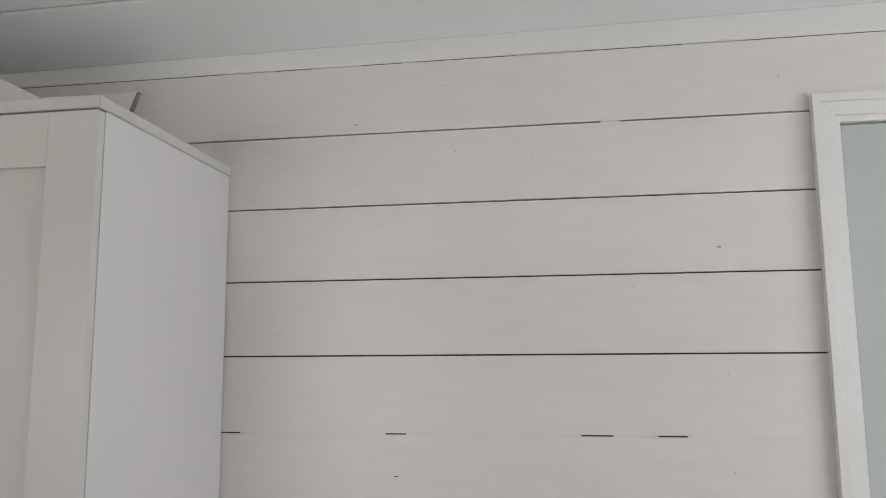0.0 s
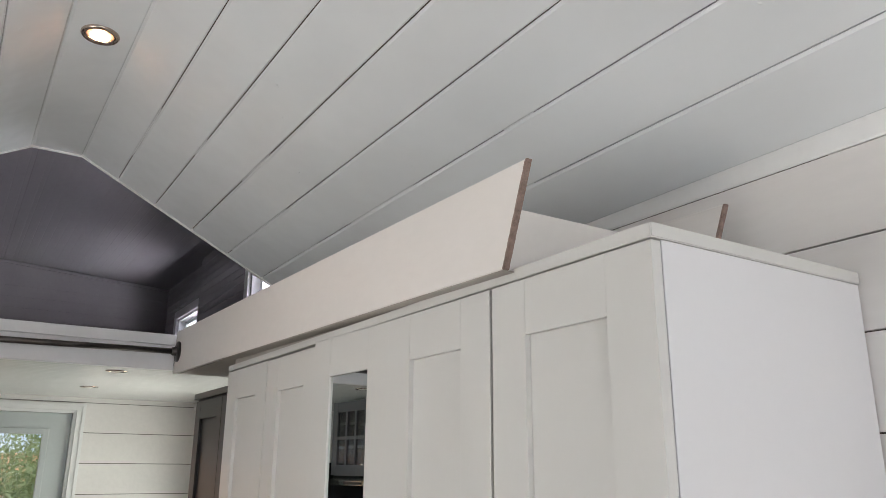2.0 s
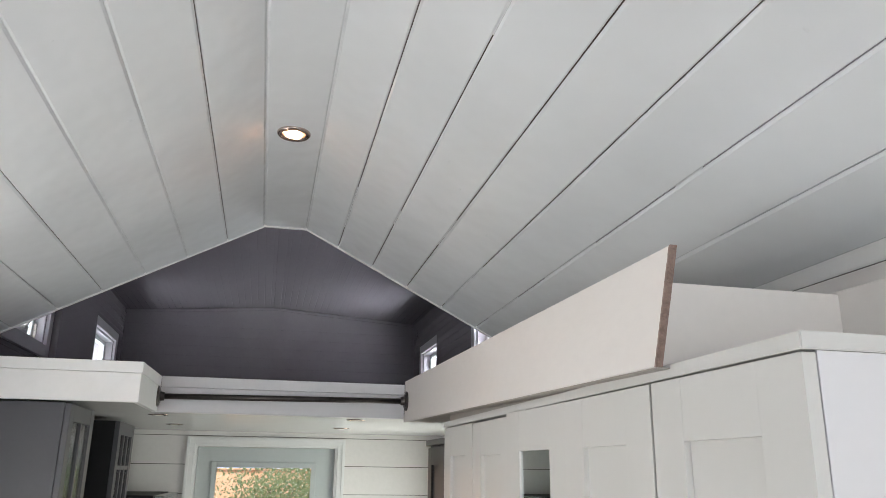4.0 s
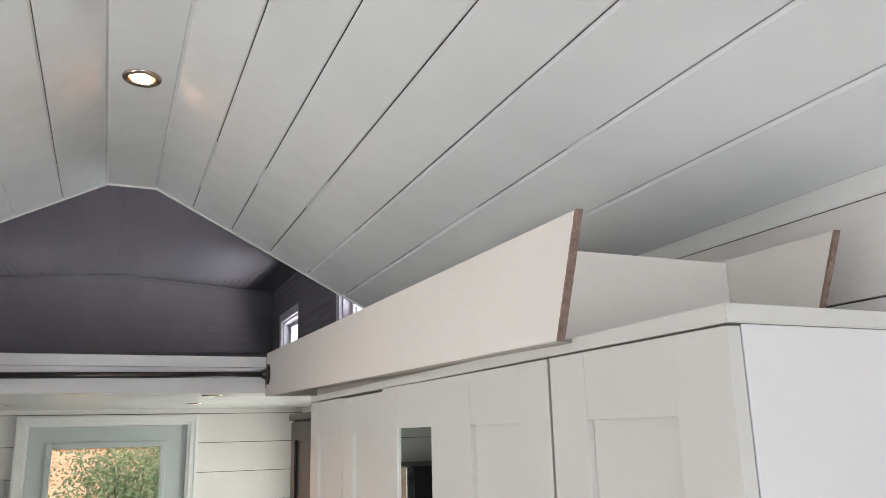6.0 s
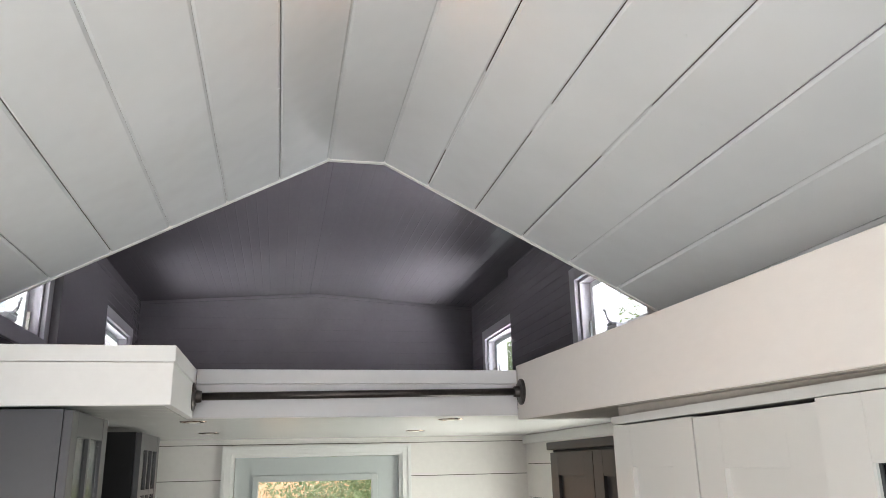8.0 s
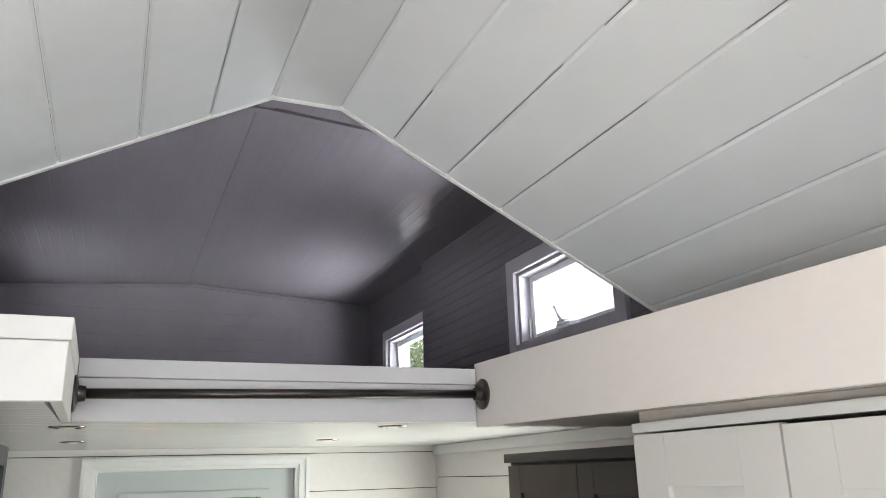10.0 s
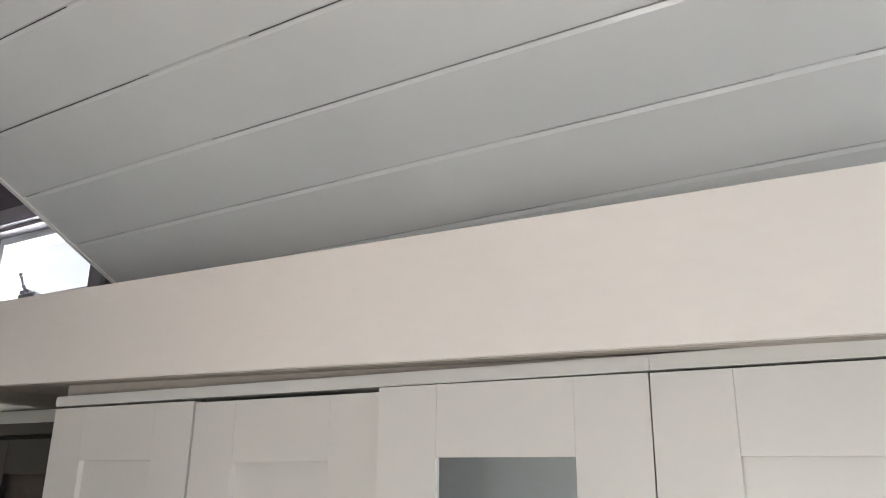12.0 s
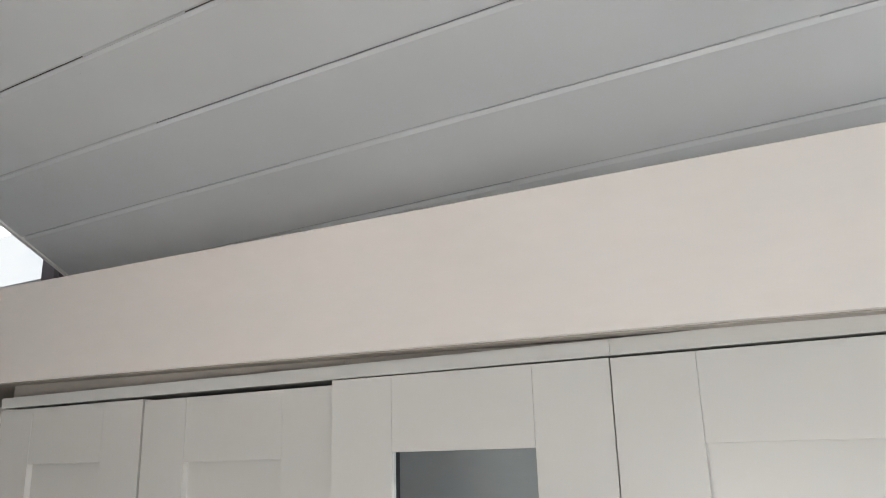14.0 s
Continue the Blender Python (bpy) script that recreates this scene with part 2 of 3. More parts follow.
floor = tagged(part("floor", box(XW - 0.13, XE + 0.13, YS - 0.13, YN + 0.13, -0.14, -0.012), CORE), "brown wooden plank floor of the tiny house", "floor", kind="structure")

# ---- walls ----
# the south, west and east windows are unseen, added to let light in
ADDED_WINDOW_SOUTH = (-0.70, 0.80, 0.85, 2.00)
ADDED_WINDOW_WEST = (0.05, 1.15, 1.05, 1.75)
SIDE_DOOR = (-2.13, -1.315, 0.0, 1.949)
ADDED_WINDOW_EAST = (2.75, 3.65, 0.95, 1.60)
DOOR_HOLE = (-0.345, 0.500, 0.0, 1.872)
plank_wall("wall_east", "x", XE, 1, YS, YN, 0, 2.126, 1.798 - 10 * PITCH, [ADDED_WINDOW_EAST, SIDE_DOOR], label="white painted horizontal plank wall beside the wardrobes")
bm = bmesh.new()
for a, b, c, d in cuts(YS, YN, 0, 2.126, [ADDED_WINDOW_WEST]):
    wall_box("x", XW, -1, 0, 0.13, a, b, c, d, bm)
tagged(part("wall_west", bm, GREYWALL), "pale blue-grey painted smooth wall", "wall", kind="structure")
plank_wall("wall_south", "y", YS, -1, XW - 0.13, XE + 0.13, 0, 2.75, 1.798 - 10 * PITCH, [ADDED_WINDOW_SOUTH])
plank_wall("wall_north", "y", YN, 1, XW - 0.13, XE + 0.13, 0, LZ, 1.752 - 10 * PITCH, [DOOR_HOLE], label="white painted plank wall round the entry door")

# paint that bridges some joints of the east wall
rng = random.Random(9)
bm = bmesh.new()
for z, share in ((1.798 + 2 * PITCH, 0.3), (1.798 + PITCH, 0.05), (1.798 - 3 * PITCH, 0.72)):
    y = -1.27
    while y < 0.0:
        run = rng.uniform(0.015, 0.14)
        if rng.random() < share:
            box(XE + 0.0012, XE + 0.008, y, y + run, z - 0.0016, z + 0.0016, 0, bm)
        y += run
tagged(part("paint_bridges", bm, PAINT), "white paint filling stretches of the plank joints", "paint", kind="stuff")

bm = bmesh.new()
for _ in range(13):
    y, z, w = rng.uniform(-1.25, -0.02), rng.uniform(1.15, 2.1), rng.choice((0.0009, 0.0011, 0.0011, 0.0035))
    box(XE - 0.0004, XE + 0.001, y - w, y + w, z - 0.0009, z + 0.0009, 0, bm)
tagged(part("nail_marks", bm, CORE), "small dark nail marks in the white planks", "marks", kind="stuff")

# strip between side wall and ceiling
for nm, x, s in (("trim_east", XE, -1), ("trim_west", XW, 1)):
    bm = prism([(x, 2.1270), (x + s * 0.003, 2.1270), (x + s * 0.005, 2.131), (x + s * 0.005, 2.20), (x, 2.20)], YS, YA)
    tagged(part(nm, bm, TRIM), "white painted strip along the top of the wall", "trim", kind="structure")


# ---- white ceiling of long boards ----
def ceiling_lift(y):
    return RISE * (YA - y)


bm = bmesh.new()
SEAMS = [FR, 0.284, 0.424, 0.568, 0.713, 0.859, 1.004, 1.1600]
SEAMS_W = [FL, -0.143, -0.284, -0.430, -0.573, -0.716, -0.860, -1.0135]
MID = (FL + FR) / 2


def ceiling_board(x0, z0, x1, z1, bm, g0=0.0014, g1=0.0014):
    """One board from (x0, z0) to (x1, z1) in section, with eased edges, its face down."""
    d = Vector((x1 - x0, z1 - z0)).normalized()
    up = Vector((-d.y, d.x))
    if up.y < 0:
        up = -up
    p, q = Vector((x0, z0)) + d * g0, Vector((x1, z1)) - d * g1
    c, h = 0.0065, 0.0038
    pts = [p + up * h, p + d * c, q - d * 0.0035, q + up * 0.0022, q + up * 0.0075, p + up * 0.0075]
    prism([(v.x, v.y) for v in pts], YS, YA, bm, ceiling_lift)


ceiling_board(FL, FZ, FR, FZ, bm, 0.0006, 0.0006)
for a, b in zip(SEAMS, SEAMS[1:]):
    ceiling_board(a, FZ - (a - FR) * SLOPE, b, FZ - (b - FR) * SLOPE, bm, 0.0006 if a == FR else (0.0014 if a < 0.5 else 0.0020))
for a, b in zip(SEAMS_W, SEAMS_W[1:]):
    ceiling_board(a, FZ - (FL - a) * SLOPE_W, b, FZ - (FL - b) * SLOPE_W, bm, 0.0006 if a == FL else 0.0012, 0.0012)
edge = [(-1.15, FZ - (FL + 1.15) * SLOPE_W), (FL, FZ), (FR, FZ), (1.3, FZ - (1.3 - FR) * SLOPE)]
back = [(x, z + 0.0085) for x, z in edge] + [(x, z + 0.10) for x, z in reversed(edge)]
# paint that bridges some of the joints, in uneven stretches
rng = random.Random(4)


def bridged(x, z, slope, share):
    y = YS
    while y < YA - 0.05:
        run = rng.uniform(0.05, 0.45)
        if rng.random() < share:
            y1 = min(y + run, YA - 0.002)
            prism([(x - 0.0022, z + 0.0032 + slope * 0.0022), (x + 0.0022, z + 0.0030 - slope * 0.0022), (x + 0.002, z + 0.0068), (x - 0.002, z + 0.0072)], y, y1, bm, ceiling_lift)
        y += run


for x, share in ((FR, 1.0), (0.284, 0.12), (0.424, 0.06), (0.568, 0.32), (0.713, 0.05), (0.859, 0.38), (1.004, 0.08)):
    bridged(x, FZ - (x - FR) * SLOPE, SLOPE, share)
for x, share in ((FL, 1.0), (-0.143, 0.05), (-0.284, 1.0), (-0.430, 1.0), (-0.573, 0.4), (-0.716, 0.2)):
    bridged(x, FZ - (FL - x) * SLOPE_W, -SLOPE_W, share)
# small lumps and scrapes in the paint
for _ in range(46):
    x, y = rng.uniform(-0.6, 1.0), rng.uniform(-0.8, 2.1)
    z = FZ - max(0, x - FR) * SLOPE - max(0, FL - x) * SLOPE_W + ceiling_lift(y)
    a = radians(-27 if x > FR else (28 if x < FL else 0))
    m = Matrix.Translation((x, y, z)) @ Matrix.Rotation(-a, 4, "Y") @ Matrix.Rotation(rng.uniform(0, 3), 4, "Z") @ Matrix.Diagonal((rng.uniform(0.002, 0.004), rng.uniform(0.002, 0.010), 0.0008, 1))
    bmesh.ops.create_icosphere(bm, subdivisions=1, radius=1, matrix=m)
tagged(part("ceiling", bm, CEIL), "white painted board ceiling with two slopes and a flat ridge strip", "ceiling", kind="structure")
tagged(part("roof_deck", prism(back, YS, YA, None, ceiling_lift), CORE), "unpainted wooden roof deck above the ceiling boards", "roof", kind="structure")

# white edge strip round the end of the ceiling
bm = bmesh.new()
inner = [(x, z - 0.004) for x, z in edge]
outer = [(x, z + 0.018) for x, z in reversed(edge)]
prism(inner + outer, YA + 0.0005, YA + 0.012, bm)
tagged(part("trim", bm, TRIM), "white strip along the end of the sloped ceiling", "trim", kind="structure")

# ---- loft: dark beadboard room with dormer windows ----
BEAD = 0.046


def bead_outline(p, q, back, depth=0.0005):
    """Points of a beaded face from p to q (2D), grooves towards back."""
    p, q = Vector(p), Vector(q)
    d, b = (q - p).normalized(), Vector(back).normalized()
    n = max(1, round((q - p).length / BEAD))
    st = (q - p).length / n
    pts = []
    for k in range(n):
        s = p + d * (k * st)
        pts += [s + b * depth, s + d * 0.0025, s + d * (st - 0.004), s + d * (st - 0.0015) + b * depth]
    return [(v.x, v.y) for v in pts]


bm = bmesh.new()
for s in (-1, 1):
    e = (MID + s * (XE - MID + 0.02), LOFT_EDGE - 0.001)
    r = (MID, LOFT_RIDGE)
    o = bead_outline(e, r, (0, 1))
    o[0] = e
    prism(o + [(r[0], r[1] + 0.08), (e[0], e[1] + 0.08)], YA - 0.0, YB + 0.1, bm)
box(MID - 0.026, MID + 0.026, YA + 0.02, YB, LOFT_RIDGE - 0.006, LOFT_RIDGE + 0.01, 0.003, bm)
for s in (-1, 1):
    e = MID + s * (XE - MID)
    prism([(e, LOFT_EDGE - 0.010), (MID, LOFT_RIDGE - 0.010), (MID, LOFT_RIDGE + 0.004), (e, LOFT_EDGE + 0.004)], 2.785, 2.815, bm)
tagged(part("ceiling_loft", bm, GREY), "dark grey beadboard loft ceiling with ridge batten", "ceiling", kind="structure")

WIN = [(2.50, 3.27, 2.23, 2.64), (4.17, 4.94, 2.23, 2.63)]
WIN_E = [(2.435, 3.19, 2.216, 2.613), (4.105, 4.875, 2.23, 2.63)]
CW = 0.058
XN = XE - 0.046                   # face of the furred-out stretch of the east loft wall


def bead_wall(name, label, stretches):
    """A core with beaded boards laid on it; stretches: (x, outward, depth, y0, y1, holes)."""
    bm = bmesh.new()
    for x, o, depth, y0, y1, holes in stretches:
        for a, b, c, d in cuts(y0, y1, 2.07, LOFT_EDGE + 0.03, holes):
            wall_box("x", x, o, 0.0022, depth, a, b, c, d, bm)
    wall = tagged(part(name, bm, GREY), label, "wall", kind="structure")
    for x, o, depth, y0, y1, holes in stretches:
        z = 2.07
        while z < LOFT_EDGE + 0.03:
            for a, b, c, d in cuts(y0, y1, z, min(z + BEAD, LOFT_EDGE + 0.03), holes):
                if d - c > 0.012:
                    part("board", prism([(x + o * 0.0021, c + 0.0006), (x, c + 0.003), (x, d - 0.003), (x + o * 0.0021, d - 0.0006)], a, b), GREY, wall)
            z += BEAD
    return wall


bead_wall("wall_loft_west", "dark grey beadboard loft side wall",
          [(XW, -1, 0.13, YA + 0.014, YB + 0.1, [(a + CW, b - CW, c + CW, d - CW) for a, b, c, d in WIN])])
tagged(part("trim_loft", box(XW, XW + 0.046, 3.275, 4.07, 2.095, 2.74, 0.003), GREY), "dark grey flat panel between the loft windows", "panel", kind="structure")
holes = [(a + CW, b - CW, c + CW, d - CW) for a, b, c, d in WIN_E]
bead_wall("wall_loft_east", "dark grey beadboard loft side wall with a furred-out stretch",
          [(XN, 1, 0.0455, 3.30, 4.14, []), (XN, 1, 0.176, YA + 0.014, 3.30, holes[:1]), (XE, 1, 0.13, 3.30, YB + 0.1, holes[1:])])
bm = bmesh.new()
box(XW - 0.1, XE + 0.1, YB, YB + 0.1, 2.0, 2.97, 0, bm)
end_wall = tagged(part("wall_loft_end", bm, GREY), "dark grey boarded end wall of the loft", "wall", kind="structure")
z = 2.09
while z < 2.80:
    part("plank", box(XW, XE, YB - 0.004, YB - 0.0005, z, z + 0.0735, 0.0012), GREY, end_wall)
    z += 0.0745
for e in (XW, XE):
    part("trim", prism([(e, LOFT_EDGE - 0.022), (MID, LOFT_RIDGE - 0.022), (MID, LOFT_RIDGE - 0.003), (e, LOFT_EDGE - 0.003)], YB - 0.012, YB - 0.0005), GREY, end_wall)


def gable_filler():
    """Outer closing of the dormer above the white ceiling."""
    bm = bmesh.new()
    prism([(XW - 0.1, LOFT_EDGE + 0.03), (MID, LOFT_RIDGE + 0.03), (XE + 0.1, LOFT_EDGE + 0.03), (XE + 0.1, LOFT_EDGE + 0.12), (MID, LOFT_RIDGE + 0.12), (XW - 0.1, LOFT_EDGE + 0.12)], YA - 0.1, YB + 0.1, bm)
    up = [(x, z + 0.10) for x, z in edge]
    prism(up + [(1.3, 2.95), (-1.15, 2.95)], YA - 0.10, YA - 0.02, bm)
    return bm


tagged(part("roof", gable_filler(), SIDING), "grey outer roof of the loft dormer", "roof", kind="structure")


def loft_window(name, x, o, y0, y1, z0, z1, deep):
    """Awning window: deep casing, sash, pane, crank handle and stay arms. o: outward side."""
    w = thing(name, "white framed awning window with a metal crank in the dark loft wall", "window", "loft windows", "structure")
    bm = bmesh.new()
    for a, b, c, d in ((y0, y0 + CW, z0, z1), (y1 - CW, y1, z0, z1), (y0 + CW, y1 - CW, z0, z0 + CW), (y0 + CW, y1 - CW, z1 - CW, z1)):
        wall_box("x", x, o, -0.016, 0.004, a, b, c, d, bm, 0.003)
    part("casing", bm, CASING_SHADE, w, "window casing, its shade put into a lilac-grey colour")
    a0, a1, c0, c1 = y0 + CW, y1 - CW, z0 + CW, z1 - CW
    bm = bmesh.new()
    for a, b, c, d in ((a0, a0 + 0.012, c0, c1), (a1 - 0.012, a1, c0, c1), (a0, a1, c0, c0 + 0.012), (a0, a1, c1 - 0.012, c1)):
        wall_box("x", x, o, 0.004, deep, a, b, c, d, bm)
    part("jamb", bm, CASING_SHADE, w, "deep reveal, its shade put into a lilac-grey colour")
    bm = bmesh.new()
    s = 0.040
    for a, b, c, d in ((a0 + 0.012, a0 + s, c0 + 0.012, c1 - 0.012), (a1 - s, a1 - 0.012, c0 + 0.012, c1 - 0.012), (a0 + s, a1 - s, c0 + 0.012, c0 + s), (a0 + s, a1 - s, c1 - s, c1 - 0.012)):
        wall_box("x", x, o, 0.050, 0.088, a, b, c, d, bm, 0.004)
    part("sash", bm, VINYL, w)
    pane = part("pane", wall_box("x", x, o, 0.068, 0.073, a0 + s, a1 - s, c0 + s, c1 - s), GLASS, w)
    pane.visible_shadow = False
    mid = (a0 + a1) / 2
    bm = box(min(x - o * 0.006, x + o * 0.049), max(x - o * 0.006, x + o * 0.049), mid - 0.045, mid + 0.045, c0 + 0.012, c0 + 0.030, 0.005)
    box(min(x - o * 0.012, x + o * 0.020), max(x - o * 0.012, x + o * 0.020), mid - 0.018, mid + 0.030, c0 + 0.028, c0 + 0.040, 0.004, bm)
    tube((x + o * 0.006, mid, c0 + 0.02), (x - o * 0.012, mid + 0.012, c0 + 0.055), 0.006, 10, bm)
    tube((x - o * 0.012, mid + 0.012, c0 + 0.055), (x - o * 0.010, mid + 0.034, c0 + 0.088), 0.005, 10, bm)
    bmesh.ops.create_uvsphere(bm, u_segments=10, v_segments=6, radius=0.008, matrix=Matrix.Translation((x - o * 0.010, mid + 0.036, c0 + 0.092)))
    part("crank_handle", bm, ZINC, w, "bright metal window crank", True)
    for yy in (a0 + 0.018, a1 - 0.018):
        part("stay_arm", box(min(x + o * 0.034, x + o * 0.0495), max(x + o * 0.034, x + o * 0.0495), yy - 0.004, yy + 0.004, c0 + 0.02, c0 + 0.10, 0.002), CHROME, w)
    return w


loft_window("window_1", XN, 1, *WIN_E[0], 0.176)
loft_window("window_2", XW, -1, *WIN[0], 0.13)
loft_window("window_3", XE, 1, *WIN_E[1], 0.13)
loft_window("window_4", XW, -1, *WIN[1], 0.13)


# frame, sash and pane for the unseen windows added as light openings
def added_window(name, axis, face, o, u0, u1, z0, z1):
    w = thing(name, "unseen white framed window added to let light in", "window", "", "structure")
    bm = bmesh.new()
    for a, b, c, d in ((u0 - 0.06, u0, z0 - 0.06, z1 + 0.06), (u1, u1 + 0.06, z0 - 0.06, z1 + 0.06), (u0, u1, z0 - 0.06, z0), (u0, u1, z1, z1 + 0.06)):
        wall_box(axis, face, o, -0.016, 0.0, a, b, c, d, bm, 0.003)
    part("window_frame", bm, TRIM, w)
    bm = bmesh.new()
    for a, b, c, d in ((u0, u0 + 0.04, z0, z1), (u1 - 0.04, u1, z0, z1), (u0 + 0.04, u1 - 0.04, z0, z0 + 0.04), (u0 + 0.04, u1 - 0.04, z1 - 0.04, z1)):
        wall_box(axis, face, o, 0.06, 0.11, a, b, c, d, bm, 0.003)
    part("sash", bm, VINYL, w)
    part("pane", wall_box(axis, face, o, 0.085, 0.09, u0 + 0.04, u1 - 0.04, z0 + 0.04, z1 - 0.04), GLASS, w).visible_shadow = False


added_window("added_window_5", "y", YS, -1, *ADDED_WINDOW_SOUTH)
added_window("added_window_6", "x", XW, -1, *ADDED_WINDOW_WEST)
added_window("added_window_7", "x", XE, 1, *ADDED_WINDOW_EAST)

# ---- loft platform: fascia, cap, underside ----
loft = thing("loft_floor", "white painted loft platform with a capped fascia and boarded underside", "loft", "", "structure")
XB = -0.372                       # side of the west arm
XC = -0.359                       # its front corner
YF, YL = 2.50, 1.925              # recessed edge, edge of the west arm
part("deck", slab([(XW, YL + 0.03, 2.05), (XB - 0.02, YL + 0.03, 2.05), (XB - 0.02, YF + 0.03, 2.072), (0.64, YF + 0.03, 2.072), (XE, YF + 0.03, 2.072), (XE, YB, 2.085), (XW, YB, 2.085)], (0, 0, -0.07)), GREY, loft)


def fascia(x0, y0, x1, y1, za0, za1, zb0, zb1, inward, name="fascia", th=0.02, mt=None):
    bm = slab([(x0, y0, za0), (x1, y1, zb0), (x1, y1, zb1), (x0, y0, za1)], Vector(inward) * th)
    bmesh.ops.bevel(bm, geom=list(bm.edges), offset=0.0015, segments=1, affect="EDGES")
    return part(name, bm, mt or TRIM, loft)


# recessed fascia and cap get the darker trim colour that holds their shade
fascia(XB + 0.001, YF, 0.626, YF, LZ, 2.044, LZ, 2.044, (0, 1, 0), mt=TRIM_SHADE)
fascia(XB + 0.005, YF - 0.004, 0.626, YF - 0.004, 2.045, 2.088, 2.045, 2.088, (0, 1, 0), "cap", 0.024, TRIM_SHADE)
fascia(XW, YL, XC, YL, 1.937, 2.032, 1.937, 2.032, (0, 1, 0))
fascia(XW, YL - 0.004, XC + 0.004, YL - 0.004, 2.033, 2.070, 2.033, 2.070, (0, 1, 0), "cap", 0.024)
fascia(XC, YL + 0.0205, XB, YF, 1.9375, 2.032, LZ, 2.044, (-1, 0, 0))
fascia(XC + 0.004, YL + 0.0205, XB + 0.004, YF, 2.033, 2.070, 2.045, 2.088, (-1, 0, 0), "cap", 0.024)
# underside boards, running across the house
bm = bmesh.new()
y, wd = YL + 0.021, 0.0525
while y < YN:
    b = min(y + wd, YN)
    x1 = XE if y > 2.394 else XB - 0.021
    runs = [(XW, x1)]
    if x1 == XE and y < YF + 0.021:
        runs = [(XW, XB - 0.021), (0.646, XE)]
    for p, q in runs:
        g = [(y + 0.0001, LZ + 0.0006), (y + 0.0012, LZ), (b - 0.0012, LZ), (b - 0.0001, LZ + 0.0006), (b - 0.0001, LZ + 0.02), (y + 0.0001, LZ + 0.02)]
        slab([(p, u, v) for u, v in g], (q - p, 0, 0), bm)
    y += wd
tagged(part("ceiling_under_loft", bm, GLOSS), "white painted boarded ceiling under the loft", "ceiling", kind="structure")

bm = prism([(XE - 0.001, LZ - 0.002), (XE - 0.001, LZ - 0.045), (XE - 0.012, LZ - 0.045), (XE - 0.016, LZ - 0.040), (XE - 0.016, LZ - 0.002)], 2.40, YN - 0.001)
tagged(part("trim_under_loft", bm, TRIM), "white strip where wall meets the ceiling under the loft", "trim", kind="structure")


def casing(parent, axis, face, o, u0, u1, top, side, head):
    """Mitred casing of two legs and a head round an opening, with a raised outer edge."""
    def at(u, z, d):
        return (face + o * d, u, z) if axis == "x" else (u, face + o * d, z)

    for e, d0, d1 in ((0.0, -0.0135, -0.0005), (0.62, -0.021, -0.0136)):
        a0, a1, t0, s0, h0 = u0 - side * e, u1 + side * e, top + head * e, u0 - side, u1 + side
        for pts in ([(s0, 0), (a0, 0), (a0, t0), (s0, top + head)], [(a1, 0), (h0, 0), (h0, top + head), (a1, t0)], [(a0, t0), (a1, t0), (h0, top + head), (s0, top + head)]):
            back = Vector(at(0, 0, d1)) - Vector(at(0, 0, d0))
            bm = slab([at(u, z, d0) for u, z in pts], back)
            bmesh.ops.bevel(bm, geom=list(bm.edges), offset=0.0006, segments=1, affect="EDGES")
            part("casing" if e == 0 else "casing_edge", bm, TRIM, parent)


# ---- entry door ----
door = thing("door_1", "pale grey entry door with a glazed light in white casing", "door", "", "structure")
casing(door, "y", YN, 1, -0.345, 0.500, 1.872, 0.045, 0.038)
bm = bmesh.new()
for a, b, c, d in ((-0.345, -0.330, 0, 1.872), (0.485, 0.500, 0, 1.872), (-0.330, 0.485, 1.857, 1.872)):
    box(a, b, YN, YN + 0.13, c, d, 0.0, bm)
part("jamb", bm, TRIM, door)
GX0, GX1, GZ0, GZ1 = -0.215, 0.350, 0.62, 1.742
bm = bmesh.new()
for a, b, c, d in cuts(-0.328, 0.483, 0.01, 1.855, [(GX0, GX1, GZ0, GZ1)]):
    box(a, b, YN + 0.035, YN + 0.079, c, d, 0, bm)
leaf = part("leaf", bm, DOORP, door, "pale grey painted door leaf")
bm = bmesh.new()
for a, b, c, d in ((GX0 - 0.028, GX0 + 0.004, GZ0 - 0.028, GZ1 + 0.028), (GX1 - 0.004, GX1 + 0.028, GZ0 - 0.028, GZ1 + 0.028), (GX0, GX1, GZ1 - 0.004, GZ1 + 0.028), (GX0, GX1, GZ0 - 0.028, GZ0 + 0.004)):
    box(a, b, YN + 0.024, YN + 0.040, c, d, 0.005, bm)
part("glazing_bead", bm, DOORP, door)
part("pane", box(GX0, GX1, YN + 0.055, YN + 0.060, GZ0, GZ1), GLASS, door).visible_shadow = False
part("door_handle", tube((0.43, YN + 0.0, 0.98), (0.33, YN - 0.0, 0.98), 0.009, 12, lathe([(0.026, 0), (0.026, 0.008), (0.012, 0.012), (0.012, 0.04)], 16, None, (0.43, YN + 0.035, 0.98), Matrix.Rotation(radians(90), 4, "X"))), CHROME, door)


# ---- wardrobes ----
FX = 0.657                        # plane of the door faces


